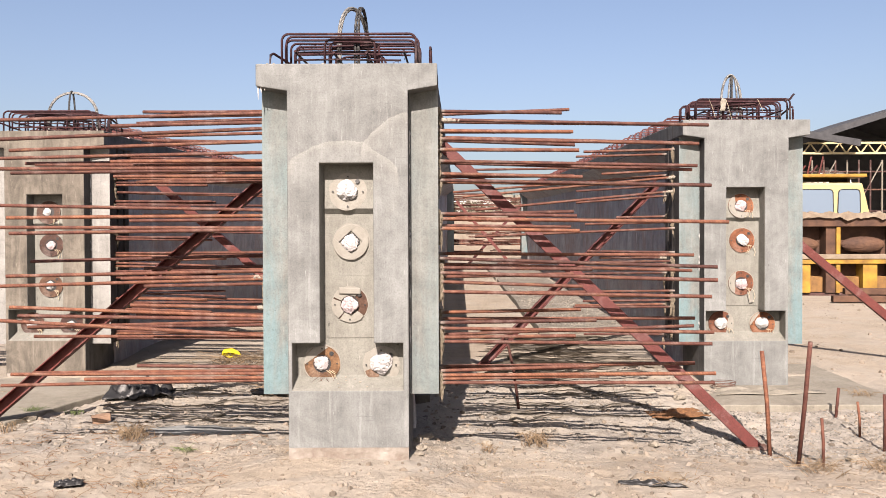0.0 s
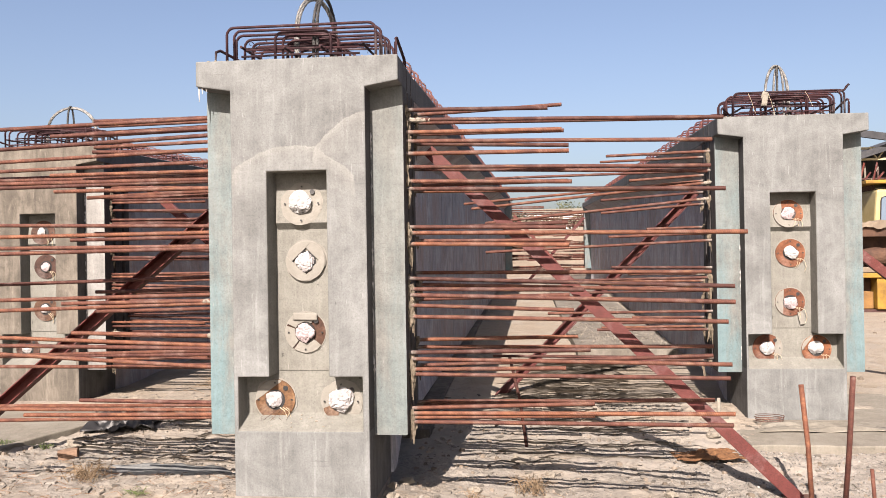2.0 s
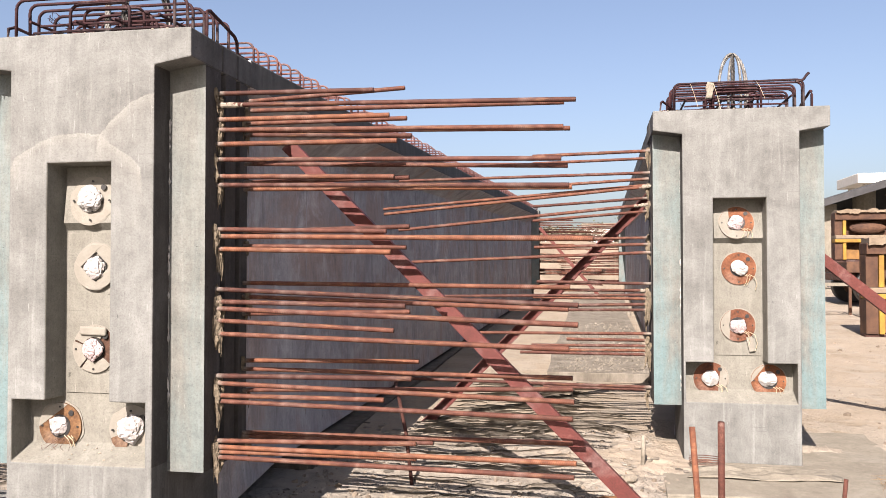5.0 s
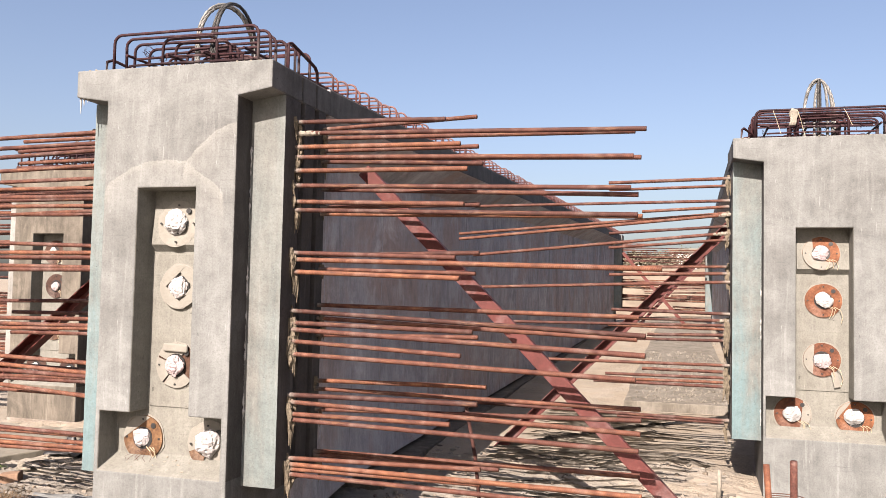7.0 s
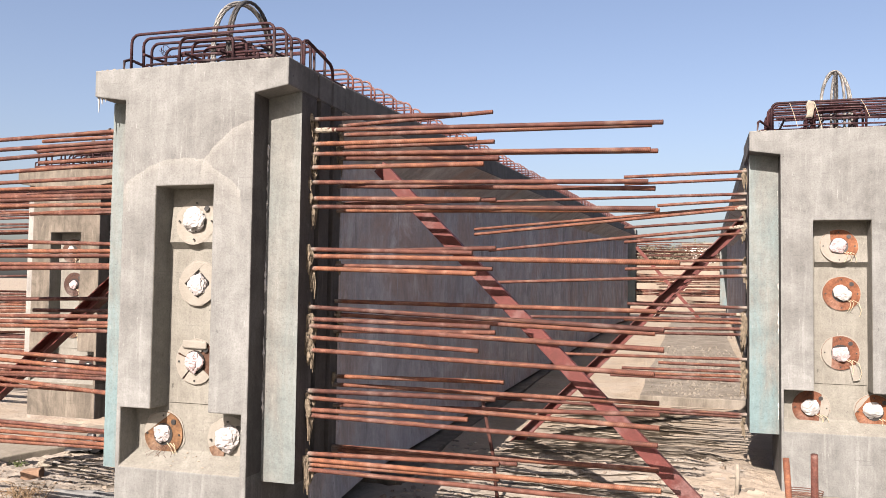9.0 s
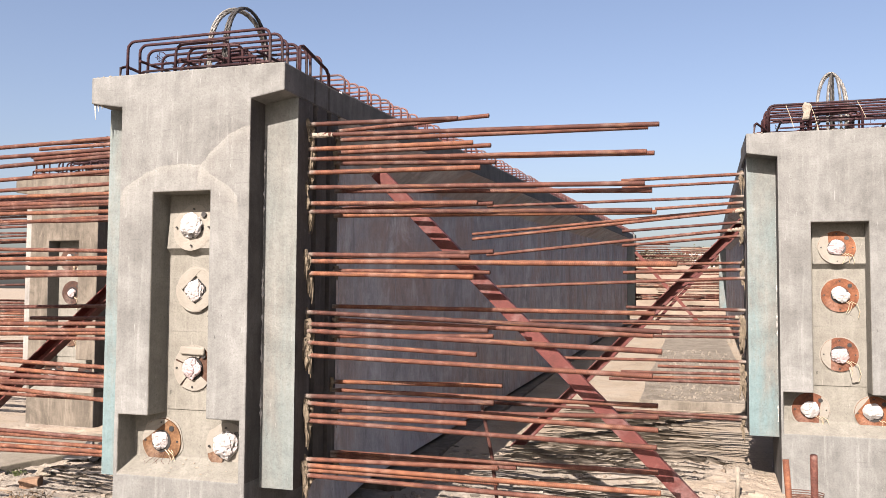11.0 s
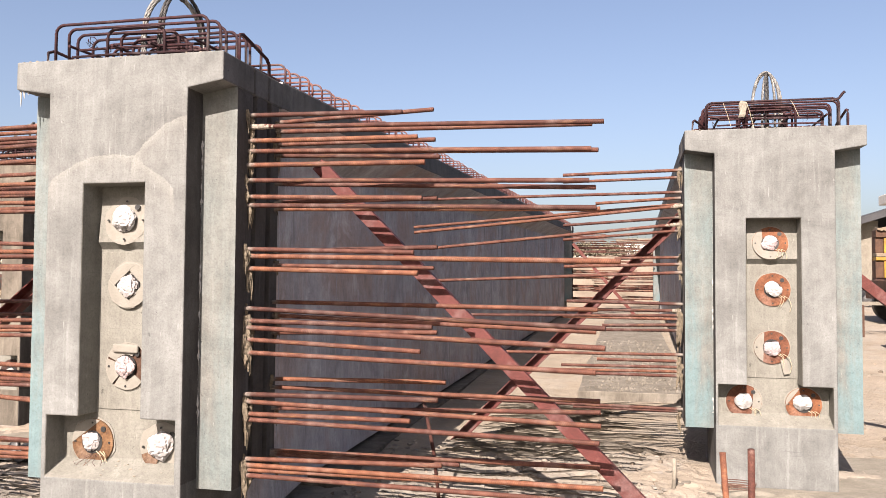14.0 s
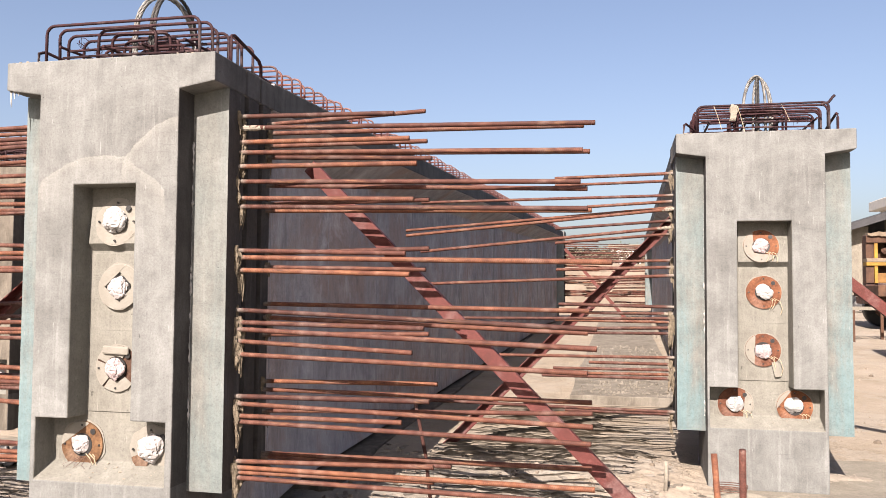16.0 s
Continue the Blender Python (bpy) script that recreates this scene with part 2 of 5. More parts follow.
RUSTY_SHEET = plain("rusty_sheet", (0.026, 0.013, 0.010), (0.086, 0.044, 0.026), 4, 0.8)
DRY = plain("dry_stalks", (0.089, 0.058, 0.034), (0.190, 0.139, 0.087), 30, 0.9)
FIBRE = plain("brown_fibre", (0.070, 0.031, 0.014), (0.153, 0.077, 0.035), 40, 0.95, 0.01)
STONE = plain("stone", (0.137, 0.119, 0.094), (0.210, 0.190, 0.158), 7, 0.9)
BANK = plain("bank_soil", (0.102, 0.082, 0.062), (0.178, 0.148, 0.117), 1.2, 0.95, 0.05)
GLASS_DARK = Mat("cab_glass", 0.05, 0.0, 0.6).color((0.05, 0.068, 0.09)).m
WHITEWASH = plain("whitewash", (0.404, 0.398, 0.380), (0.478, 0.472, 0.453), 2, 0.85)
GREY_SHEET = plain("grey_sheet", (0.022, 0.023, 0.026), (0.044, 0.045, 0.049), 2, 0.8)
LEAF = plain("far_leaves", (0.049, 0.059, 0.035), (0.090, 0.097, 0.059), 2, 0.9)
SCRUB = plain("dusty_scrub", (0.097, 0.084, 0.059), (0.181, 0.160, 0.118), 2, 0.9)
WEED = plain("green_weed", (0.045, 0.065, 0.022), (0.095, 0.120, 0.045), 30, 0.9)
BARK = plain("bark", (0.070, 0.056, 0.042), (0.125, 0.097, 0.070), 8, 0.9)


def ground_mat():
    m = Mat("sandy_ground", 0.95, 0, 0.15)
    sand = m.ramp(m.noise(0.9, 9, 0.65, dist=0.5), (0.3, (0.179, 0.151, 0.117)), (0.5, (0.219, 0.188, 0.150)), (0.72, (0.247, 0.217, 0.179)))
    grey = m.ramp(m.noise(7, 8, 0.7), (0.3, (0.131, 0.120, 0.106)), (0.7, (0.218, 0.203, 0.182)))
    # cement-grey rubble lies in a belt along the girder ends
    y = m.axis(1)
    belt = m.math("SUBTRACT", 1.0, m.math("MULTIPLY", m.math("ABSOLUTE", m.math("SUBTRACT", y, 6.9), 0), 0.5))
    spread = m.math("ADD", belt, m.math("MULTIPLY", m.math("SUBTRACT", m.noise(1.1, 7, 0.65), 0.5), 3.2))
    c = m.mix(m.math("MULTIPLY", m.ramp(spread, (0.25, 0.0), (0.75, 1.0)), 0.85), sand, grey)
    # loose grit lies in patches between smoother, trodden ground
    grit = m.ramp(m.noise(1.7, 7, 0.66, dist=0.6), (0.42, 0.15), (0.58, 1.0))
    c = m.mix(m.math("MULTIPLY", grit, 0.75), c, m.ramp(m.noise(38, 6, 0.82), (0.36, 0.3), (0.47, 1.0), (0.6, 1.15)), "MULTIPLY")
    c = m.mix(m.math("MULTIPLY", grit, 0.6), c, m.ramp(m.noise(130, 3, 0.7), (0.36, 0.35), (0.46, 1.0), (0.64, 1.15)), "MULTIPLY")
    # thin sheets of set slurry with sharp broken rims
    sheet = m.ramp(m.noise(1.5, 9, 0.55, dist=0.9), (0.505, 0.0), (0.512, 1.0))
    sheet2 = m.ramp(m.noise(3.1, 9, 0.6, dist=1.6), (0.525, 0.0), (0.533, 1.0))
    c = m.mix(m.math("MULTIPLY", sheet, 0.4), c, m.ramp(m.noise(6, 6, 0.6), (0.3, (0.206, 0.190, 0.165)), (0.7, (0.251, 0.235, 0.206))))
    c = m.mix(m.math("MULTIPLY", sheet2, 0.25), c, (0.237, 0.206, 0.169))
    c = m.mix(0.4, c, m.ramp(m.noise(5, 9, 0.78), (0.33, 0.65), (0.5, 1.0)), "MULTIPLY")
    stain = m.ramp(m.noise(0.55, 6, 0.6, dist=0.8), (0.56, 0.0), (0.7, 1.0))
    c = m.mix(m.math("MULTIPLY", stain, 0.35), c, (0.164, 0.129, 0.096))
    crack = m.ramp(m.noise(2.6, 10, 0.75, dist=1.4), (0.485, 1.0), (0.5, 0.3), (0.515, 1.0))
    c = m.mix(0.12, c, crack, "MULTIPLY")
    specks = m.ramp(m.noise(55, 2, 0.5), (0.27, 0.0), (0.30, 1.0))
    c = m.mix(0.4, c, specks, "MULTIPLY")
    m.color(c)
    vor = m.n.new("ShaderNodeTexVoronoi")
    vor.inputs["Scale"].default_value = 26
    m.l.new(m.co, vor.inputs["Vector"])
    crumbs = m.math("MULTIPLY", m.ramp(vor.outputs["Distance"], (0.05, 1.0), (0.6, 0.0)), grit)
    m.bump(m.noise(9, 9, 0.7), 0.018, 0.5)
    m.bump(sheet, 0.006, 0.6)
    m.bump(sheet2, 0.005, 0.5)
    m.bump(crumbs, 0.008, 0.7)
    m.bump(m.math("MULTIPLY", m.noise(80, 6, 0.8), grit), 0.006, 0.8)
    m.bump(crack, 0.004, 0.5)
    return m.m


GROUND = ground_mat()


# ---- building helpers ----
def link(name, mesh, parent=None, label="", m=None):
    ob = new(name, mesh)
    if parent:
        ob.parent = parent
    if m is not None:
        ob.matrix_basis = m
    if label:
        ob["label"] = label
    return ob


def mesh_of(name, bm, material, smooth=False):
    bmesh.ops.recalc_face_normals(bm, faces=bm.faces)
    me = bpy.data.meshes.new(name)
    bm.to_mesh(me)
    bm.free()
    me.materials.append(material)
    if smooth:
        me.shade_smooth()
    return me


def shade_flanks(me, material):
    """Side faces and stub grooves take darker concrete: their shade is put into the colour."""
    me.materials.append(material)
    me.materials.append(CONCRETE_FLANK_SHADE)
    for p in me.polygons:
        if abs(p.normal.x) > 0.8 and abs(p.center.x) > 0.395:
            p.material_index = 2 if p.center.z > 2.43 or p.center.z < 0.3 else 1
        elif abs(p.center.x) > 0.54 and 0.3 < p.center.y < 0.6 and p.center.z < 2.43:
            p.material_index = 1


def pale_pockets(me):
    """Pocket floors and backs, paler and dustier than the face, with bounced light painted in."""
    me.materials.append(CONCRETE_SEAT)
    for p in me.polygons:
        if abs(p.center.x) < 0.395 and 0.02 < p.center.y < 0.2 and 0.4 < p.center.z < 1.96:
            p.material_index = 3


def part(name, bm, material, parent=None, label="", m=None, smooth=False, bevel=0.0):
    ob = link(name, mesh_of(name, bm, material, smooth), parent, label, m)
    if bevel:
        b = ob.modifiers.new("edge", "BEVEL")
        b.width, b.segments, b.limit_method, b.angle_limit = bevel, 2, "ANGLE", radians(30)
    return ob


def thing(name, label, category, group="", m=None):
    ob = new(name)
    ob.empty_display_size = 0.2
    if m is not None:
        ob.matrix_basis = m
    return tagged(ob, label, category, group)


def add_box(bm, x0, x1, y0, y1, z0, z1, m=None):
    vs = [bm.verts.new((x, y, z)) for x in (x0, x1) for y in (y0, y1) for z in (z0, z1)]
    for f in ((0, 1, 3, 2), (4, 6, 7, 5), (0, 4, 5, 1), (2, 3, 7, 6), (0, 2, 6, 4), (1, 5, 7, 3)):
        bm.faces.new([vs[i] for i in f])
    if m is not None:
        bmesh.ops.transform(bm, matrix=m, verts=vs)
    return vs


def box(*a, m=None):
    bm = bmesh.new()
    add_box(bm, *a, m=m)
    return bm


def add_tube(bm, pts, r, sides=8, taper=None):
    """A round bar along the points."""
    pts = [Vector(p) for p in pts]
    rings, up = [], Vector((0.123, 0.31, 0.94)).normalized()
    for i, p in enumerate(pts):
        d = ((pts[min(i + 1, len(pts) - 1)] - p).normalized() + (p - pts[max(i - 1, 0)]).normalized()).normalized()
        u = d.cross(up)
        if u.length < 0.05:
            u = d.cross(Vector((1, 0, 0)))
        u.normalize()
        v = d.cross(u).normalized()
        rr = r * (taper[i] if taper else 1)
        rings.append([bm.verts.new(p + (u * math.cos(k * math.tau / sides) + v * math.sin(k * math.tau / sides)) * rr) for k in range(sides)])
    for a0, b0 in zip(rings, rings[1:]):
        for k in range(sides):
            bm.faces.new((a0[k], a0[(k + 1) % sides], b0[(k + 1) % sides], b0[k]))
    bm.faces.new(rings[0][::-1])
    bm.faces.new(rings[-1])


def tube(pts, r, sides=8, taper=None):
    bm = bmesh.new()
    add_tube(bm, pts, r, sides, taper)
    return bm


def add_prism(bm, outline, y0, y1):
    """An outline in x and z, drawn out along y."""
    a0 = [bm.verts.new((x, y0, z)) for x, z in outline]
    b0 = [bm.verts.new((x, y1, z)) for x, z in outline]
    n = len(outline)
    bm.faces.new(a0)
    bm.faces.new(b0[::-1])
    for i in range(n):
        bm.faces.new((a0[i], b0[i], b0[(i + 1) % n], a0[(i + 1) % n]))


def lump(r, sx, sy, sz, rough, seed, sub=3, freq=3.0):
    bm = bmesh.new()
    bmesh.ops.create_icosphere(bm, subdivisions=sub, radius=1)
    off = Vector((seed * 3.7, seed * 1.3, seed * 7.1))
    for v in bm.verts:
        k = 1 + rough * noise.fractal(v.co * freq + off, 1.0, 2.0, 4)
        v.co = Vector((v.co.x * sx, v.co.y * sy, v.co.z * sz)) * r * k
    return bm


# ---- ground ----
RISE, SKEW = 0.0235, 0.0155      # how the yard climbs, and the girders bear off, along their length


def ground_z(x, y):
    z = -0.13 + 0.09 * max(0.0, min(1.0, (y - 6.6) / 2.0)) + RISE * max(0.0, min(24.0, y - 6.5))
    z += 0.10 * math.exp(-((x / 0.80) ** 4 + ((y - 5.35) / 0.9) ** 4))
    z += 0.07 * math.exp(-(((x + 3) / 2.5) ** 2 + ((y - 6) / 3) ** 2))
    z += 0.10 * math.exp(-(((x - 2.5) / 0.7) ** 2 + ((y - 8.0) / 0.9) ** 2))
    z -= 0.055 * math.exp(-(((x - 3.05) / 0.55) ** 2 + ((y - 6.3) / 0.45) ** 2))
    p = Vector((x, y, 0.3))
    # the fine lumps die out where the sheet grows coarse
    out = max(0.0, -3.4 - x, x - 4.6, 3.6 - y, y - 8.6)
    z += 0.03 * noise.noise(p * 0.55) * math.exp(-(out / 30) ** 2) + 0.020 * noise.fractal(p * 2.3, 0.9, 2.0, 5) * math.exp(-(out / 0.9) ** 2)
    if out < 1.0:
        fade = math.exp(-(out / 0.3) ** 2)
        # trodden smoother out in front, lumpier among the spilt mortar
        lumpy = fade * (0.3 + 0.7 * max(0.0, min(1.0, (y - 5.7) / 0.8)) - 0.45 * max(0.0, min(1.0, (y - 6.6) / 0.6)))
        z += lumpy * (0.018 * abs(noise.noise(p * 6.0)) + 0.016 * noise.fractal(p * 9.0, 0.75, 2.0, 4))
        # heaped rows of spilt mortar beside the girders
        z += fade * math.exp(-((y - 7.2) / 1.0) ** 2) * 0.016 * noise.noise(Vector((x * 1.2, y * 14.0, 5.0)))
    return z


def grades(lo, hi, step, outer):
    near = list(np.arange(lo, hi + step / 2, step))
    down, up, d = [], [], 0.0
    for k in range(1, 60):
        d += step * 1.3 ** k
        down.append(lo - d)
        up.append(hi + d)
        if d > outer:
            break
    return down[::-1] + near + up


def make_ground():
    xs, ys = grades(-3.4, 4.6, 0.021, 1600), grades(3.6, 8.6, 0.02, 1600)
    verts = [(x, y, ground_z(x, y)) for y in ys for x in xs]
    w = len(xs)
    faces = [(j * w + i, j * w + i + 1, (j + 1) * w + i + 1, (j + 1) * w + i) for j in range(len(ys) - 1) for i in range(w - 1)]
    me = bpy.data.meshes.new("ground")
    me.from_pydata(verts, [], faces)
    me.materials.append(GROUND)
    me.shade_smooth()
    tagged(link("ground", me), "trampled sandy ground with grey cement rubble", "ground", kind="structure")


make_ground()

# ---- girders ----
LENGTH, TOP, SOFFIT, LEDGE = 21.2, 2.604, 2.425, 0.44
STUB_Z = 0.39


def relief(xs, zs, depth, back):
    """A block whose front is stepped: depth(i, k) gives each cell's set-back, or None where the block is missing."""
    bm = bmesh.new()
    cache = {}

    def vert(x, y, z):
        key = (round(x, 4), round(y, 4), round(z, 4))
        if key not in cache:
            cache[key] = bm.verts.new(key)
        return cache[key]

    def quad(*p):
        vs = [vert(*q) for q in p]
        if len(set(vs)) == 4 and not bm.faces.get(vs):
            bm.faces.new(vs)

    def at(i, k):
        if 0 <= i < len(xs) - 1 and 0 <= k < len(zs) - 1:
            return depth(i, k)
        return None

    for i in range(len(xs) - 1):
        for k in range(len(zs) - 1):
            d = at(i, k)
            if d is None:
                continue
            x0, x1, z0, z1 = xs[i], xs[i + 1], zs[k], zs[k + 1]
            quad((x0, d, z0), (x1, d, z0), (x1, d, z1), (x0, d, z1))
            quad((x0, back, z0), (x0, back, z1), (x1, back, z1), (x1, back, z0))
            for di, dk, p, q in ((-1, 0, (x0, z0), (x0, z1)), (1, 0, (x1, z1), (x1, z0)), (0, -1, (x1, z0), (x0, z0)), (0, 1, (x0, z1), (x1, z1))):
                o = at(i + di, k + dk)
                o = back if o is None else o
                if o > d + 1e-6:
                    quad((p[0], d, p[1]), (q[0], d, q[1]), (q[0], o, q[1]), (p[0], o, p[1]))
    return bm


def end_block_mesh(flange=(0.605, 0.605), shaft=(0.172, 0.172), low=(0.372, 0.372), low_top=0.76, shaft_top=1.949):
    """The solid end: flange, tall pocket over a wide low one; each pair is the reach to either side."""
    xs = [-flange[0], -0.4, -low[0], -shaft[0], shaft[1], low[1], 0.4, flange[1]]
    zs = [0.0, LEDGE, low_top, shaft_top, SOFFIT, TOP]

    def depth(i, k):
        if i in (0, 6):
            return 0.0 if k == 4 else None
        if k == 1 and 2 <= i <= 4 or k == 2 and i == 3:
            return 0.15
        return 0.0

    bm = relief(xs, zs, depth, 0.72)
    for v in bm.verts:
        if abs(v.co.x) > 0.57 and v.co.z < TOP - 0.01:
            v.co.z = 2.457
        if abs(v.co.x) < 0.395 and abs(v.co.z - LEDGE) < 0.001 and v.co.y > 0.1:
            v.co.z += 0.075
        # the pockets widen a little towards the front
        if v.co.y < 0.01 and -shaft[0] - 0.001 < v.co.x < shaft[1] + 0.001 and 0.7 < v.co.z < 2:
            v.co.x *= 1.04
    return bm


def web_mesh():
    """The long middle: web with tapered ends, and the flange over it with a haunch."""
    bm = bmesh.new()
    rows = []
    for y, w in ((0.72, 0.392), (0.85, 0.392), (1.9, 0.26), (LENGTH - 1.9, 0.26), (LENGTH - 0.85, 0.392), (LENGTH - 0.72, 0.392)):
        half = [(w + 0.015, 0.0), (w, 0.25), (w, 2.30 if w > 0.3 else 2.24), (0.597, 2.442), (0.597, TOP - 0.002)]
        ring = [(-x, z) for x, z in half][::-1] + [(min(x, 0.58), z) for x, z in half]
        rows.append([bm.verts.new((x + SKEW * y, y, z + RISE * y)) for x, z in ring])
    n = len(rows[0])
    for a0, b0 in zip(rows, rows[1:]):
        for k in range(n):
            bm.faces.new((a0[k], a0[(k + 1) % n], b0[(k + 1) % n], b0[k]))
    bm.faces.new(rows[0])
    bm.faces.new(rows[-1][::-1])
    return bm


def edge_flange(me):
    """The upright edge of the flange, darkened like the end's: side shade in its colour."""
    me.materials.append(CONCRETE_FLANK_SHADE)
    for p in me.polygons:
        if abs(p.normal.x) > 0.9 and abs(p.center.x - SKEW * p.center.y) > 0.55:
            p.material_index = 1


def stub_mesh():
    """Diaphragm stub at one flank (x positive), with two upright grooves in its outer face."""
    bm = bmesh.new()
    out = [(0.39, 0.152), (0.597, 0.152), (0.597, 0.325), (0.555, 0.335), (0.555, 0.37), (0.597, 0.38), (0.597, 0.505), (0.56, 0.512), (0.56, 0.552), (0.597, 0.56), (0.597, 0.66), (0.39, 0.72)]
    lo = [bm.verts.new((x, y, STUB_Z)) for x, y in out]
    hi = [bm.verts.new((x, y, 2.452)) for x, y in out]
    n = len(out)
    bm.faces.new(lo)
    bm.faces.new(hi[::-1])
    for i in range(n):
        bm.faces.new((lo[i], lo[(i + 1) % n], hi[(i + 1) % n], hi[i]))
    return bm


def link_bar(half, height, back, r=0.0085):
    """An inverted U bar across the girder, with round corners."""
    pts, c = [(-half, 0, -0.04)], 0.045
    for sx in (-1, 1):
        arc = [(sx * (half - c + c * math.cos(t)), 0, height - c + c * math.sin(t)) for t in np.linspace(0, math.pi / 2, 5)]
        pts += arc if sx < 0 else arc[::-1]
    pts += [(half, 0, -0.04)]
    return tube([(x, y + back * z, z) for x, y, z in pts], r, 7)


def disc_mesh(r0, r1, t, a0=0.0, a1=math.tau, n=40, wob=0.0, seed=0):
    """A flat ring (or part of one) facing -y, t thick."""
    bm = bmesh.new()
    full = abs(a1 - a0 - math.tau) < 1e-6
    rows = []
    for k in range(n if full else n + 1):
        an = a0 + (a1 - a0) * k / n
        q = 1 + wob * noise.noise(Vector((math.cos(an) * 2, math.sin(an) * 2, seed)))
        rows.append([bm.verts.new((math.cos(an) * r, y, math.sin(an) * r)) for r, y in ((r0 * q, 0), (r1 * q, 0), (r1 * q, -t), (r0 * q, -t))])
    m = len(rows)
    for k in range(m if full else m - 1):
        a, b = rows[k], rows[(k + 1) % m]
        for j in range(4):
            bm.faces.new((a[j], a[(j + 1) % 4], b[(j + 1) % 4], b[j]))
    if not full:
        bm.faces.new(rows[0][::-1])
        bm.faces.new(rows[-1])
    return bm


def bag_mesh(seed, r=0.075):
    """A scrunched plastic bag, all creases and flat facets."""
    bm = bmesh.new()
    bmesh.ops.create_icosphere(bm, subdivisions=4, radius=1)
    rng = random.Random(seed)
    off = Vector((seed * 3.7, seed * 1.3, seed * 7.1))
    planes = [(Vector((rng.gauss(0, 1), rng.gauss(0, 1) - 0.5, rng.gauss(0, 1))).normalized(), rng.uniform(0.74, 1.0)) for k in range(15)]
    for v in bm.verts:
        d = v.co.normalized()
        k = min([1.08] + [o / d.dot(n) for n, o in planes if d.dot(n) > 0.2])
        k -= 0.26 * max(0.0, 0.13 - abs(noise.noise(d * 1.9 + off))) / 0.13
        k += 0.03 * noise.noise(d * 4 + off)
        v.co = Vector((d.x, d.y * 0.5, d.z)) * r * k
    return bm


def segment_mesh(r, chord, turn, t):
    """The part of a disc past a straight cut, facing -y."""
    bm = bmesh.new()
    h = math.acos(chord / r)
    out = [(math.cos(turn + h * (k / 8 - 1)) * r, math.sin(turn + h * (k / 8 - 1)) * r) for k in range(17)]
    add_prism(bm, out, -t, 0)
    return bm


MESHES = {
    "end_block": mesh_of("end_block", end_block_mesh(), CONCRETE),
    "end_block_patched": mesh_of("end_block", end_block_mesh((0.605, 0.594), (0.181, 0.161), (0.374, 0.362), 0.755), CONCRETE_PATCHED),
    "end_block_wide": mesh_of("end_block", end_block_mesh((0.605, 0.605), (0.182, 0.168), (0.382, 0.374), 0.733, 1.944), CONCRETE),
    "end_block_worn": mesh_of("end_block", end_block_mesh(), CONCRETE_WORN),
    "web": mesh_of("web", web_mesh(), CONCRETE_SIDE),
    "stub": mesh_of("stub", stub_mesh(), CONCRETE_TEAL),
    "stub_pale": mesh_of("stub", stub_mesh(), CONCRETE_PALE),
    "stub_white": mesh_of("stub", stub_mesh(), CONCRETE_WHITE),
    "link_wide": mesh_of("stirrup", link_bar(0.45, 0.215, 0.0), STIRRUP, True),
    "link_low": mesh_of("stirrup", link_bar(0.53, 0.13, 0.0, 0.0068), LINK, True),
    "link_narrow": mesh_of("stirrup", link_bar(0.17, 0.19, 0.0), STIRRUP, True),
}


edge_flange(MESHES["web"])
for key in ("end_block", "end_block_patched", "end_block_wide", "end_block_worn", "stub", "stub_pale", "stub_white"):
    shade_flanks(MESHES[key], CONCRETE_SHADE_JOINT)
    if "block" in key:
        pale_pockets(MESHES[key])


def bar_mesh(length, seed, r=0.0125):
    rng = random.Random(seed)
    n = 7
    dy, dz = rng.uniform(-0.02, 0.02), rng.uniform(-0.015, 0.01)
    pts = [(length * k / n, dy * (k / n) ** 2, dz * (k / n) ** 2) for k in range(n + 1)]
    return mesh_of("rebar", tube(pts, r, 9), REBAR, True)


def ribbed_bar(length, seed, r=0.0125, pitch=0.0098, sides=10):
    """A reinforcing bar with slanting ribs, its tip dropping and swaying a little."""
    rng = random.Random(seed)
    sway, n = rng.uniform(-0.002, 0.002), int(length / (pitch / 3))
    verts, faces = [], []
    for k in range(n + 1):
        u = k / n
        for j in range(sides):
            an = math.tau * j / sides
            rr = r * (0.96 + 0.13 * max(0.0, math.cos(math.tau * (k / 3 + 3 * j / sides))))
            verts.append((length * u, sway * u * u + rr * math.cos(an), rr * math.sin(an)))
    for k in range(n):
        for j in range(sides):
            faces.append((k * sides + j, k * sides + (j + 1) % sides, (k + 1) * sides + (j + 1) % sides, (k + 1) * sides + j))
    faces += [tuple(range(sides))[::-1], tuple(n * sides + j for j in range(sides))]
    me = bpy.data.meshes.new("rebar")
    me.from_pydata(verts, [], faces)
    me.materials.append(REBAR_RIBBED)
    me.shade_smooth()
    return me


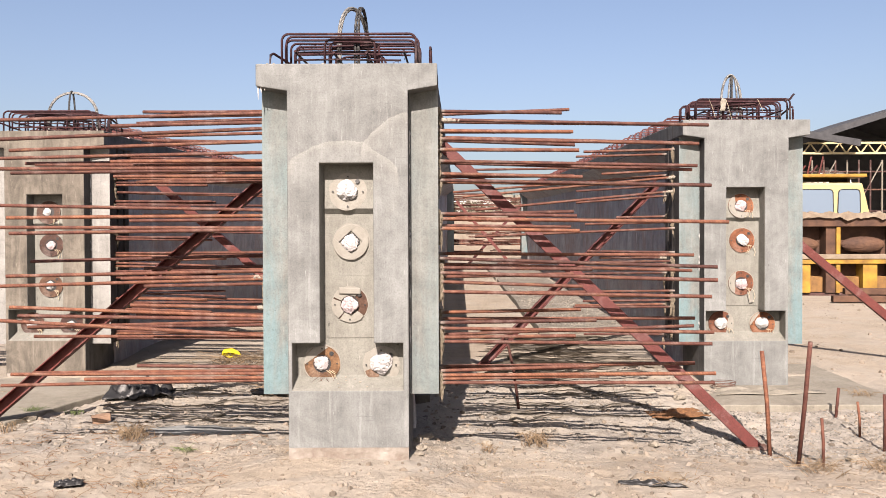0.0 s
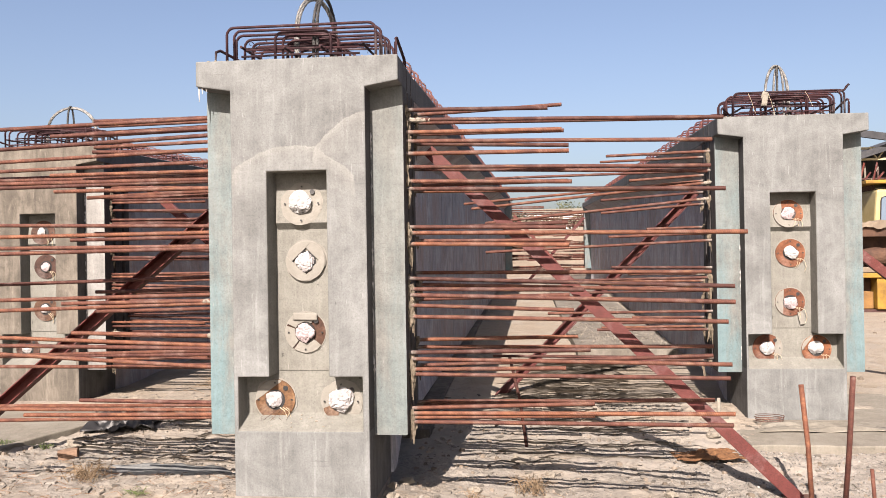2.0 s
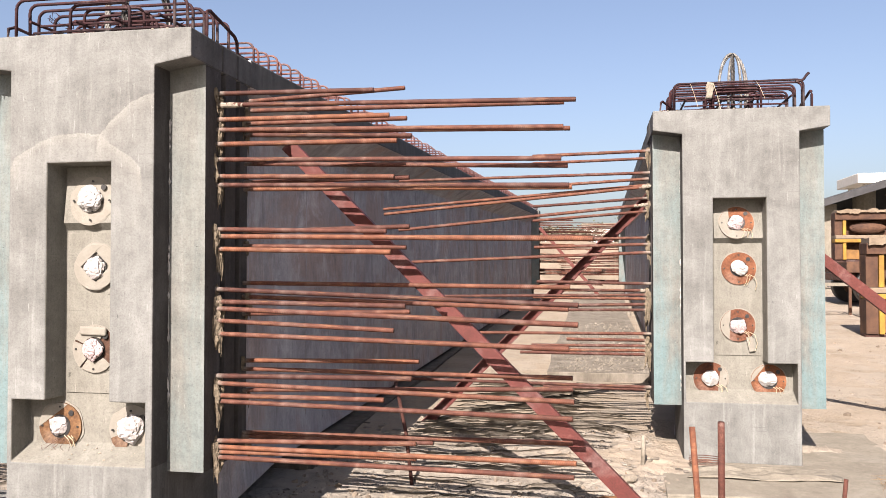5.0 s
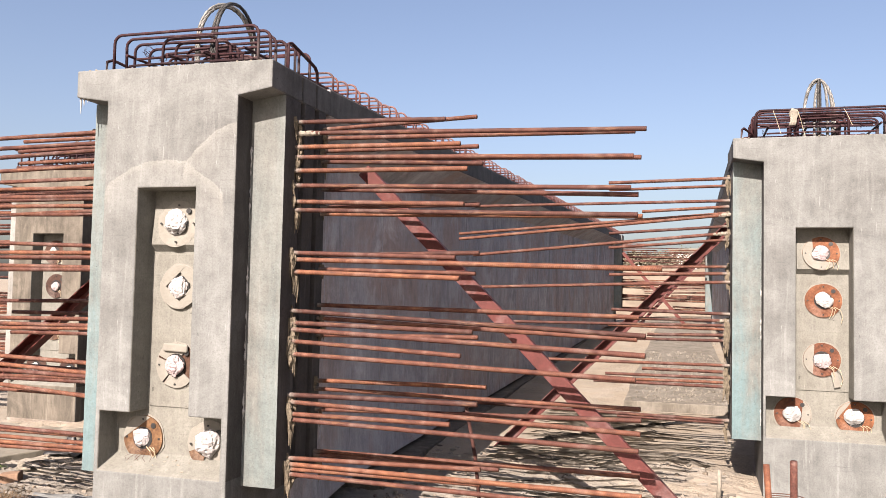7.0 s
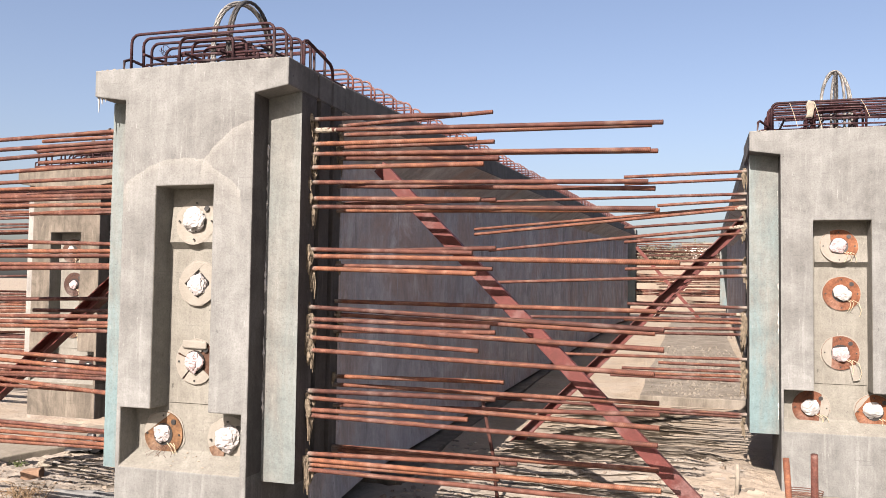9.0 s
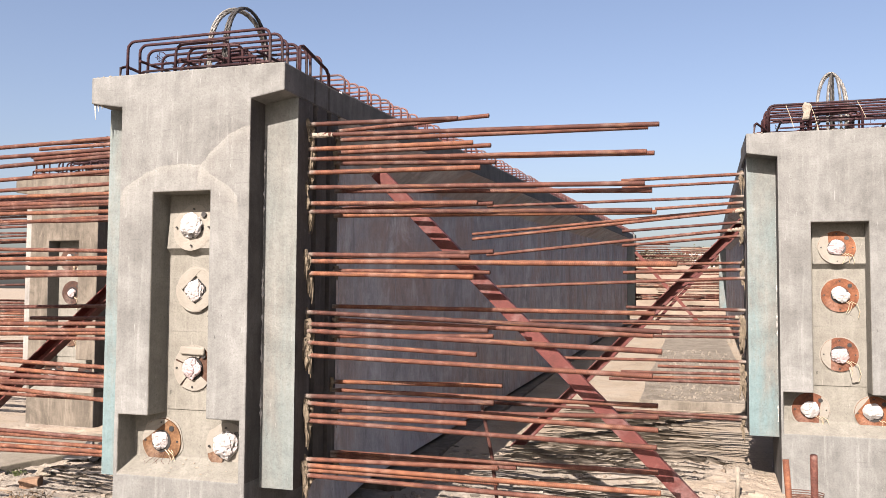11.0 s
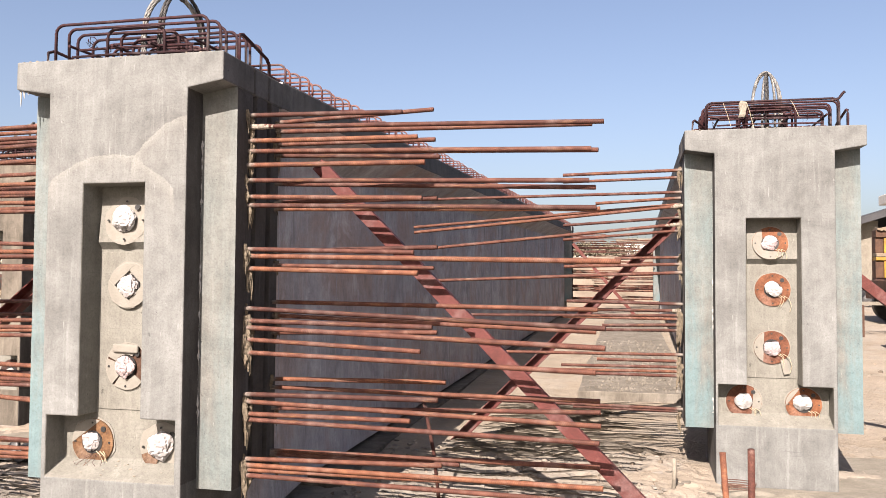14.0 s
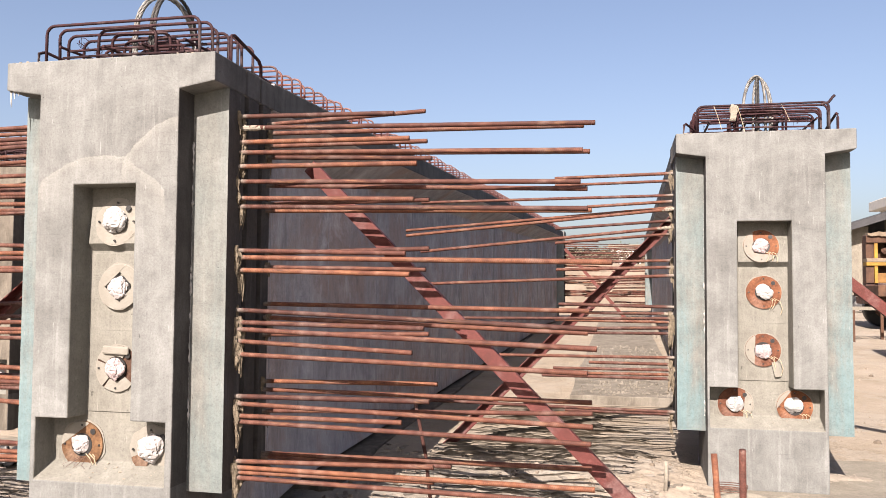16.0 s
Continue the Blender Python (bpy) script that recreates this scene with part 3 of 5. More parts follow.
SHORT_BARS = [bar_mesh(0.96 + 0.05 * k, k) for k in range(3)]
LONG_BARS = [bar_mesh(1.80 + 0.04 * k, 10 + k) for k in range(3)]
MID_BARS = [bar_mesh(1.30 + 0.5 * k, 20 + k) for k in range(2)]
def drip_mesh(seed):
    """A ragged curtain of set mortar hanging off a bar's root."""
    rng = random.Random(seed)
    n, w = 8, rng.uniform(0.014, 0.036)
    front, back = [], []
    bm = bmesh.new()
    for k in range(n):
        u = (k / (n - 1) - 0.5) * w
        l = rng.uniform(0.01, 0.035) if rng.random() < 0.7 else rng.uniform(0.04, 0.11)
        for row, side in ((front, -1), (back, 1)):
            row.append([bm.verts.new((rng.uniform(-0.006, 0.006) + side * t, u + rng.uniform(-0.003, 0.003), z)) for z, t in ((0.022, 0.003), (0.0, 0.008), (-l * 0.5, 0.0045), (-l, 0.0012))])
    for row in (front, back):
        for a0, b0 in zip(row, row[1:]):
            for j in range(3):
                bm.faces.new((a0[j], a0[j + 1], b0[j + 1], b0[j]))
    for k in range(n - 1):
        for j in (0, 3):
            bm.faces.new((front[k][j], front[k + 1][j], back[k + 1][j], back[k][j]))
    for k in (0, n - 1):
        for j in range(3):
            bm.faces.new((front[k][j], front[k][j + 1], back[k][j + 1], back[k][j]))
    return mesh_of("mortar_drip", bm, DRIP)


DRIPS = [drip_mesh(50 + k) for k in range(6)]


def sleeve_mesh(seed):
    """Mortar caked round the first hand's width of a bar."""
    rng = random.Random(seed)
    ln, n = rng.uniform(0.04, 0.2), 14
    return mesh_of("mortar_sleeve", tube([(ln * k / n, 0.003 * math.sin(k * 2.0 + seed), -0.002 + 0.002 * math.sin(k * 3.1)) for k in range(n + 1)], 0.0135, 9, [rng.uniform(0.94, 1.28) if k < n - 4 else rng.uniform(0.7, 1.02) for k in range(n + 1)]), MORTAR)


SLEEVES = [sleeve_mesh(80 + k) for k in range(5)]


def bars(girder, side, row_y, levels, seed, x0=0.585, drip=0.0, droop=0.0, base=0.6, sag=0.0):
    """Starter bars from one flank: levels are (height, kind); s short, l long, m middling."""
    rng = random.Random(seed)
    dx, dz = SKEW * row_y, RISE * row_y if row_y > 1 else 0.0
    for z, kind in levels:
        pool = {"s": SHORT_BARS, "l": LONG_BARS, "m": MID_BARS}[kind]
        for twin in range(2 if rng.random() < ((0.6 if z < 1.4 else 0.4) if drip > 0.8 else 0.4) else 1):
            tilt, swing = rng.gauss(base + droop * (z - 1.25) + (sag * min(1.0, (z - 1.97) / 0.29) if kind == "l" and z > 2.1 else 0.0), 0.55), rng.gauss(0, 0.8)
            place = pose(side * x0 + dx, row_y + twin * 0.010 + rng.uniform(-0.01, 0.01), z + dz + twin * rng.choice((-0.027, 0.027)), 0, tilt, swing + (180 if side < 0 else 0))
            link("rebar", rng.choice(pool), girder, "", place @ pose(0, 0, 0, rng.uniform(0, 360)))
            if rng.random() < drip * (0.32 if z < 1.4 else 0.12):
                link("mortar_sleeve", rng.choice(SLEEVES), girder, "pale mortar caked on the bar's root", place @ pose(0, 0, 0, rng.uniform(0, 360)))
        for more in range(2):
            if rng.random() < drip:
                link("mortar_drip", rng.choice(DRIPS), girder, "pale dried mortar drips", pose(side * (x0 + 0.012 + 0.012 * more) + dx, row_y + rng.uniform(-0.03, 0.03), z + dz - 0.05 * more, 0, rng.uniform(-8, 8), rng.uniform(-25, 25)))


def set_bars(girder, side, row_y, rows, seed, x0=0.585, drip=0.0):
    """Bars of one row, one by one: height at the root, reach, and how far the tip lies above the root and along the yard."""
    rng = random.Random(seed)
    for k, (z, reach, rise, *swing) in enumerate(rows):
        swing = swing[0] if swing else 0.0
        length = math.sqrt(reach ** 2 + swing ** 2 + rise ** 2)
        place = pose(side * x0 + SKEW * row_y, row_y + rng.uniform(-0.008, 0.008), z, 0, -math.degrees(math.asin(rise / length)), math.degrees(math.atan2(swing, side * reach)) + rng.gauss(0, 0.3))
        link("rebar", ribbed_bar(length, seed * 100 + k, rng.uniform(0.0118, 0.0132)), girder, "", place @ pose(0, 0, 0, rng.uniform(0, 360)))
        if rng.random() < drip * 0.04:
            link("mortar_sleeve", rng.choice(SLEEVES), girder, "pale mortar caked on the bar's root", place @ pose(0, 0, 0, rng.uniform(0, 360)))
        for more in range(3 if z < 1.4 else 2):
            if rng.random() < drip:
                link("mortar_drip", rng.choice(DRIPS), girder, "pale dried mortar drips", pose(side * (x0 + 0.012 + 0.010 * more) + SKEW * row_y, row_y + rng.uniform(-0.03, 0.03), z - 0.03 * more, 0, rng.uniform(-8, 8), rng.uniform(-25, 25)) @ Matrix.Diagonal((1.2, 0.9, 1.25, 1)))


def loop_points(width, height, turn, lean, x, y):
    pts = []
    for t in np.linspace(-1.25, math.pi + 1.25, 26):
        u, h = math.cos(t) * width / 2, math.sin(t) * height * 0.5 + height * 0.5
        if t < 0 or t > math.pi:
            u = math.copysign(width / 2, math.cos(t)) * (1 + 0.05 * min(1, abs(h)))
            h = height * 0.5 - (abs(t) if t < 0 else t - math.pi) * height * 0.45
        pts.append((x + u * math.cos(turn), y + u * math.sin(turn) + lean * h, TOP + h - 0.02))
    return pts


def strand(pts, r):
    """Wires wound round one another along a loop."""
    pts = [Vector(p) for p in pts]
    fine = []
    for p, q in zip(pts, pts[1:]):
        fine += [p.lerp(q, k / 4) for k in range(4)]
    fine.append(pts[-1])
    bm = bmesh.new()
    for w in range(4):
        path = []
        for i, p in enumerate(fine):
            d = (fine[min(i + 1, len(fine) - 1)] - fine[max(i - 1, 0)]).normalized()
            u = d.orthogonal().normalized() if abs(d.y) > 0.98 else d.cross(Vector((0, 1, 0))).normalized()
            v = d.cross(u)
            an = math.tau * w / 4 + i * 0.55
            path.append(p + (u * math.cos(an) + v * math.sin(an)) * r * 0.55)
        add_tube(bm, path, r * 0.58, 5)
    return bm


def anchor(girder, x, z, y, tilt, kind, seed):
    """Tendon anchorage: bearing plate, cream boards or smears on it and a white bag in the duct mouth."""
    rng = random.Random(seed)
    at = pose(x, y, z, -tilt)
    rusty = kind not in ("cream", "diamond", "collar", "pale")
    metal = {"dark": DARK_PLATE, "torn": BROWN_PLATE, "collar": BROWN_PLATE}.get(kind, PLATE if rusty else COLLAR)
    part("mortar_rim", disc_mesh(0.113, 0.128, 0.003, wob=0.10, seed=seed), CONCRETE_SEAT if kind == 'dark' else COLLAR, girder, "pale mortar rim", at)
    plate = part("anchor_plate", disc_mesh(0.045, 0.121, 0.012 if rusty else 0.004, wob=0.01 if rusty else 0.05, seed=seed), metal, girder, "round rusty bearing plate" if rusty or kind == "collar" else "cream coated bearing plate", at)
    # flat black discs stand in for the dark inside the bolt holes
    for an, q, rr in ((0.0, 0.101, 0.0055), (1.57, 0.101, 0.0055), (3.14, 0.101, 0.0055), (4.71, 0.101, 0.0055), (0.82, 0.094, 0.015)):
        b = bmesh.new()
        bmesh.ops.create_cone(b, cap_ends=True, segments=14, radius1=rr, radius2=rr, depth=0.006, matrix=pose(math.cos(an) * q, -0.0135, math.sin(an) * q, 90))
        part("bolt_hole", b, BLACK_SHEET, plate)
    # another black disc stands in for the dark depth of the duct
    mouth = bmesh.new()
    bmesh.ops.create_cone(mouth, cap_ends=True, segments=28, radius1=0.060, radius2=0.060, depth=0.006, matrix=pose(0, -0.012, 0, 90))
    part("duct_mouth", mouth, BLACK_SHEET, plate)
    cuts = {"left_low": ((0.050, 3.2), (0.056, 4.6)), "left": ((0.054, 3.1),), "right": ((0.060, -0.1),), "upper_left": ((0.088, 2.5),), "torn": ((0.066, 2.2),), "pale": ()}.get(kind, ())
    for k, (chord, turn) in enumerate(cuts):
        part("cream_smear", segment_mesh(0.120, chord, turn, 0.002 + 0.002 * k), COLLAR, girder, "smooth cream smear on the plate", at @ pose(0, -0.0122, 0))
    if kind == "pale":
        part("rust_streak", disc_mesh(0.066, 0.119, 0.003, 3.5, 4.5, 12, 0.1, seed), BROWN_PLATE, girder, "rust-stained part of the plate", at @ pose(0, -0.0122, 0))
    if kind == "collar":
        for a0, a1 in ((1.0, 2.7), (2.8, 4.0), (4.1, 5.6)):
            part("collar_board", disc_mesh(0.064, 0.122, 0.005, a0, a1, 5, 0.06, seed), COLLAR, girder, "torn cream collar board", at @ pose(0, -0.0075, 0), bevel=0.001)
        part("collar_board", box(-0.075, 0.075, -0.016, 0, -0.022, 0.022), COLLAR, girder, "short cream board", at @ pose(0.0, -0.0125, 0.095, 0, 2), bevel=0.016)
    if kind == "diamond":
        for k in range(4):
            part("collar_board", segment_mesh(0.122 - 0.004 * (k % 2), 0.056, math.pi * (0.25 + 0.5 * k) + rng.uniform(-.06, .06), 0.005 + 0.0015 * k), COLLAR, girder, "cream board laid round the duct", at @ pose(0, -0.0122, 0), bevel=0.003)
    if rusty:
        # tying twine trails from the bag
        for k in range(3):
            a0, l = rng.uniform(-0.9, 0.3), rng.uniform(0.05, 0.13)
            p = Vector((0.03 + 0.02 * k, -0.02, -0.045))
            pts = [p, p + Vector((0.35 * l, -0.012, -0.2 * l)), p + Vector((0.5 * l + 0.02 * a0, -0.004, -0.7 * l)), p + Vector((0.4 * l + 0.03 * a0, 0.002, -1.1 * l))]
            part("twine", tube(pts, 0.0022, 4), TWINE, girder, "frayed pale tying twine", at)
    if kind in ("left", "upper_left"):
        part("paper_strip", box(-0.02, 0.02, -0.004, 0, -0.11, 0.0), COLLAR, girder, "torn cream paper strip", at @ pose(0.075, -0.016, -0.085, 0, -12))
    if kind == "torn":
        for k in range(6):
            l = rng.uniform(0.08, 0.2)
            pts = [(0.01 * k, -0.02, -0.06), (-0.03 + 0.03 * k - l * 0.3, -0.06, -0.08 - 0.1 * l), (-0.05 + 0.04 * k - l * 0.9 * (k % 2), -0.05, -0.10 - 0.4 * l), (-0.06 + 0.05 * k - l * (k % 2), -0.02, -0.16)]
            part("tie_wire", tube(pts, 0.0014, 4), DARK_STEEL, girder, "loose thin brown tie wire", at)
    big = {"pale": 0.078, "torn": 0.052, "dark": 0.047, "cream": 0.068}.get(kind, rng.uniform(0.055, 0.062))
    part("duct_bag", bag_mesh(seed, big), BAG, girder, "crumpled white plastic bag", at @ pose(rng.uniform(-.012, .006), -0.022, rng.uniform(-.006, .012)))


def girder(m, label, kinds, seed, sx=1.0, block_kind="end_block", stubs=("stub", "stub"), loops=()):
    g = thing("bridge_girder", label, "bridge girder", "precast girders in the yard", m)
    block = link("end_block", MESHES[block_kind], g, "pale grey cast concrete end block")
    far = link("end_block", MESHES["end_block"], g, "pale grey cast concrete end block", pose(SKEW * LENGTH, LENGTH, RISE * LENGTH, 0, 0, 180))
    web = link("web", MESHES["web"], g, "smooth formed concrete web and flange")
    for o, w in ((block, 0.007), (far, 0.007), (web, 0.008)):
        b = o.modifiers.new("edge", "BEVEL")
        b.width, b.segments, b.limit_method, b.angle_limit = w, 2, "ANGLE", radians(30)
    for turn in (pose(0, 0, 0), pose(SKEW * LENGTH, LENGTH, RISE * LENGTH, 0, 0, 180)):
        for s, st in ((1, stubs[1]), (-1, stubs[0])):
            link("diaphragm_stub", MESHES[st], g, "concrete stub with blue-green curing wash", turn @ Matrix.Diagonal((s, 1, 1, 1)))
    # anchor seats, one wedge behind each anchorage
    for z0, z1, low in ((1.60, 1.945, 0.112), (1.197, 1.600, 0.143), (0.775, 1.197, 0.144)):
        b = bmesh.new()
        add_prism(b, [(-0.169, z0), (0.169, z0), (0.169, z1), (-0.169, z1)], low, 0.165)
        for v in b.verts:
            if v.co.y < 0.14 and v.co.z > (z0 + z1) / 2:
                v.co.y = 0.1465
            # the underside slopes back
            elif v.co.y < 0.14:
                v.co.z += (0.1465 - low) * 1.5
        part("anchor_seat", b, CONCRETE_SEAT, g, "tilted cast anchor seat", bevel=0.001)
    spots = ((-0.012, 1.765, 0.1265, 6.4), (0.005, 1.425, 0.1448, 0.5), (-0.004, 1.0, 0.1450, 0.4), (-0.195, 0.60, 0.148, 0), (0.205, 0.59, 0.148, 0))
    for (x, z, y, tilt), kind, k in zip(spots, kinds, range(5)):
        anchor(g, x, z, y, tilt, kind, seed + k)
    # bars standing out of the top
    y, k = 0.10, 0
    while y < LENGTH - 0.1:
        up = TOP + RISE * y
        link("stirrup", MESHES["link_wide" if y < 0.75 else "link_low"], g, "", pose(SKEW * y + 0.015 * math.sin(k * 2.1), y, up, 2 * math.sin(k * 1.7), 0.8 * math.sin(k * 3.1), 1.5 * math.sin(k)))
        if y < 0.75 or k % 3 == 0:
            link("stirrup", MESHES["link_narrow"], g, "", pose(SKEW * y + 0.02 * math.sin(k * 1.3), y + 0.05, up, 3 * math.sin(k * 2.7), 0, 3 * math.sin(k * 1.9)))
        y += 0.10 if y < 0.7 else 0.125
        k += 1
    for x, z in ((-0.36, 0.1), (-0.10, 0.09), (0.12, 0.09), (0.37, 0.1)):
        part("top_bar", tube([(x, 0.09, TOP + z), (x + 0.02 + SKEW * 6, 6, TOP + z - 0.01 + RISE * 6), (x + SKEW * 20.8, 20.8, TOP + z + RISE * 20.8)], 0.008, 6), STIRRUP, g)
    for k, (y, z, w) in enumerate(((0.13, 0.05, 0.37), (0.16, 0.095, 0.36), (0.30, 0.14, 0.40), (0.44, 0.06, 0.35), (0.52, 0.17, 0.42))):
        part("cross_bar", tube([(-w, y, TOP + z), (-0.1, y + 0.01, TOP + z + 0.006), (w - 0.02, y, TOP + z - 0.004)], 0.0065, 6), STIRRUP, g)
    part("edge_hook", tube([(-0.545, 0.15, TOP - 0.03), (-0.535, 0.15, TOP + 0.09), (-0.52, 0.18, TOP + 0.105), (-0.40, 0.35, TOP + 0.045), (-0.39, 0.36, TOP - 0.03)], 0.009, 7), STIRRUP, g)
    part("edge_hook", tube([(0.545, 0.26, TOP - 0.03), (0.545, 0.26, TOP + 0.135), (0.545, 0.27, TOP + 0.16), (0.545, 0.30, TOP + 0.17), (0.545, 0.50, TOP + 0.135), (0.545, 0.60, TOP + 0.115), (0.545, 0.63, TOP + 0.09), (0.545, 0.635, TOP - 0.03)], 0.010, 7), STIRRUP, g, smooth=True)
    for s in (-1, 1):
        for y in (0.352, 0.532):
            part("form_joint", box(-0.006, 0.0025, -0.010, 0.010, 2.462, TOP - 0.012), CONCRETE_SHADE_JOINT, g, "dark joint in the flange edge", pose(0.594 if s > 0 else -0.605, y, 0, 0, 0, 0 if s > 0 else 180))
    rng = random.Random(seed + 50)
    for j in range(14):
        # loose ends of tie wire among the links
        p = Vector((rng.uniform(-0.4, 0.4), rng.uniform(0.08, 0.6), TOP + rng.uniform(0.08, 0.2)))
        pts = [p]
        for k in range(5):
            pts.append(pts[-1] + Vector((rng.gauss(0, 0.022), rng.gauss(0, 0.02), rng.gauss(-0.004, 0.018))))
        part("tie_wire", tube(pts, 0.0022, 4), STIRRUP, g)
    for j, (w, h, t, ln, x) in enumerate(loops):
        part("lifting_loop", strand(loop_points(w, h, t, ln, x, 0.54), 0.0095), STRAND if t < 1.2 else DARK_STRAND, g, "twisted steel strand lifting loop", smooth=True)
    crumbs, wear = bmesh.new(), random.Random(seed + 70)
    for k in range(70):
        # chips and crumbs of mortar left along the arrises
        r = 0.002 + 0.006 * wear.random() ** 3
        at = (wear.uniform(-0.59, 0.58), wear.uniform(0.0, 0.012), TOP - 0.002)
        if k % 3 == 0:
            deep = wear.uniform(0.0, 0.14)
            at = (wear.uniform(-0.37, 0.36), deep, LEDGE + 0.5 * deep + 0.001)
        vs = bmesh.ops.create_icosphere(crumbs, subdivisions=1, radius=r)["verts"]
        for v in vs:
            v.co = Vector((v.co.x * wear.uniform(0.7, 1.8), v.co.y * 0.8, v.co.z * wear.uniform(0.5, 1.1))) + Vector(at)
    tagged(part("mortar_crumbs", crumbs, MORTAR, g), "small pale mortar crumbs along the edges", kind="stuff")
    for x, l in ((-0.594, 0.085), (-0.574, 0.04), (-0.55, 0.025)) if seed == 100 else ():
        part("lime_drip", tube([(x, 0.02, 2.468), (x + 0.002, 0.02, 2.455 - l * 0.5), (x + 0.003, 0.02, 2.455 - l)], 0.006, 6, (1.2, 0.7, 0.2)), LIME, g, "white lime drip under the flange")
    rng = random.Random(seed)
    for s in (-1, 1):
        zs = [0.5 + 0.02 * k for k in range(85)]
        part("lime_line", tube([(s * 0.4035 + rng.uniform(-0.002, 0.002), 0.148, z) for z in zs], 0.005, 5, [rng.choice((0.15, 0.3, 0.9, 1.5)) if abs(noise.noise(Vector((z * 3, seed, s)))) > 0.12 else 0.1 for z in zs]), LIME, g, "ragged white lime line in the joint")
    for s in (-1, 1):
        for k in range(15):
            y = 1.2 + 1.25 * k
            w = (0.26 if y > 1.9 else 0.392 - 0.132 * max(0, y - 0.85) / 1.05) + SKEW * y * s
            part("form_seam", box(-0.004, 0.0025, -0.005, 0.005, 0.05, 2.2), CONCRETE_SIDE, g, "", pose(s * w, y, RISE * y))
    g.scale = (sx, 1, 1)
    return g


A_POSE, B_POSE, C_POSE = pose(0.0, 5.45, 0), pose(3.59, 8.05, -0.012), pose(-3.486, 8.463, -0.04)
g_mid = girder(A_POSE, "pale concrete precast bridge girder bristling with rusty bars", ("cream", "diamond", "collar", "torn", "pale"), 100,
               1.0, "end_block_patched", ("stub", "stub_pale"), ((0.38, 0.53, 1.06, 0.0, -0.01), (0.37, 0.52, 1.12, 0.01, -0.01), (0.41, 0.53, 1.44, 0.02, 0.045), (0.40, 0.525, 1.5, 0.0, 0.055)))
g_right = girder(B_POSE, "pale concrete precast girder with bare rusty anchor plates", ("left_low", "bare", "left", "right", "upper_left"), 200,
                 1.03, "end_block_wide", ("stub", "stub"), ((0.20, 0.56, 0.1, 0.0, 0.03), (0.22, 0.55, 0.2, 0.03, 0.04), (0.12, 0.55, 1.3, -0.04, 0.035), (0.10, 0.55, 0.3, 0.0, 0.05)))
g_left = girder(C_POSE, "weathered concrete precast girder behind crossing rusty bars", ("dark", "dark", "dark", "dark", "dark"), 300,
                1.03, "end_block_worn", ("stub_white", "stub_white"), ((0.50, 0.50, 0.05, 0.0, 0.06), (0.51, 0.51, 0.10, 0.02, 0.06), (0.09, 0.52, 1.3, 0.0, 0.05)))

scrap = box(-0.022, 0.022, -0.004, 0.004, -0.09, 0.03)
bmesh.ops.subdivide_edges(scrap, edges=scrap.edges, cuts=4, use_grid_fill=True)
for v in scrap.verts:
    v.co += Vector((0.02 * noise.noise(v.co * 22), 0.02 * noise.noise(v.co * 17 + Vector((3, 0, 0))), 0.01 * noise.noise(v.co * 25)))
part("sack_scrap", scrap, MORTAR, g_right, "torn pale sack scrap caught on the bars", pose(-0.19, 0.085, TOP + 0.19, 0, 6), smooth=True)
for k, (x, l) in enumerate(((-0.33, 0.17), (-0.17, 0.20), (0.13, 0.12))):
    part("tie_string", tube([(x, 0.08, TOP + 0.21), (x + 0.02, 0.06, TOP + 0.21 - l * 0.4), (x + 0.05, 0.055, TOP + 0.2 - l)], 0.0018, 4), TWINE, g_right, "pale tying string")
part("bent_tip", tube([(0.40, 0.10, TOP + 0.20), (0.45, 0.10, TOP + 0.215), (0.475, 0.10, TOP + 0.25), (0.49, 0.10, TOP + 0.265)], 0.010, 7), STIRRUP, g_right, "bent bar tip")

HIGH = ((2.323, "s"), (2.265, "l"), (2.188, "s"), (2.13, "l"), (2.06, "s"), (1.984, "l"), (1.889, "s"), (1.849, "l"), (1.614, "s"), (1.583, "l"), (1.51, "s"))
LOW = ((1.311, "l"), (1.232, "s"), (1.198, "l"), (1.143, "s"), (1.076, "l"), (0.853, "s"), (0.81, "l"), (0.746, "s"), (0.712, "l"), (0.505, "s"), (0.48, "s"), (0.425, "l"))
BACK = ((2.361, "s"), (2.305, "s"), (2.229, "s"), (2.163, "s"), (1.994, "l"), (1.87, "s"), (1.62, "s"), (1.329, "l"), (1.25, "s"), (1.12, "s"), (0.886, "s"), (0.84, "l"), (0.727, "l"), (0.476, "l"))
SPARE = ((2.34, "m"), (2.2, "s"), (2.08, "m"), (1.93, "m"), (1.86, "s"), (1.62, "s"), (1.53, "m"), (1.28, "s"), (1.12, "s"), (1.0, "m"), (0.87, "s"), (0.80, "m"), (0.72, "s"), (0.46, "s"))
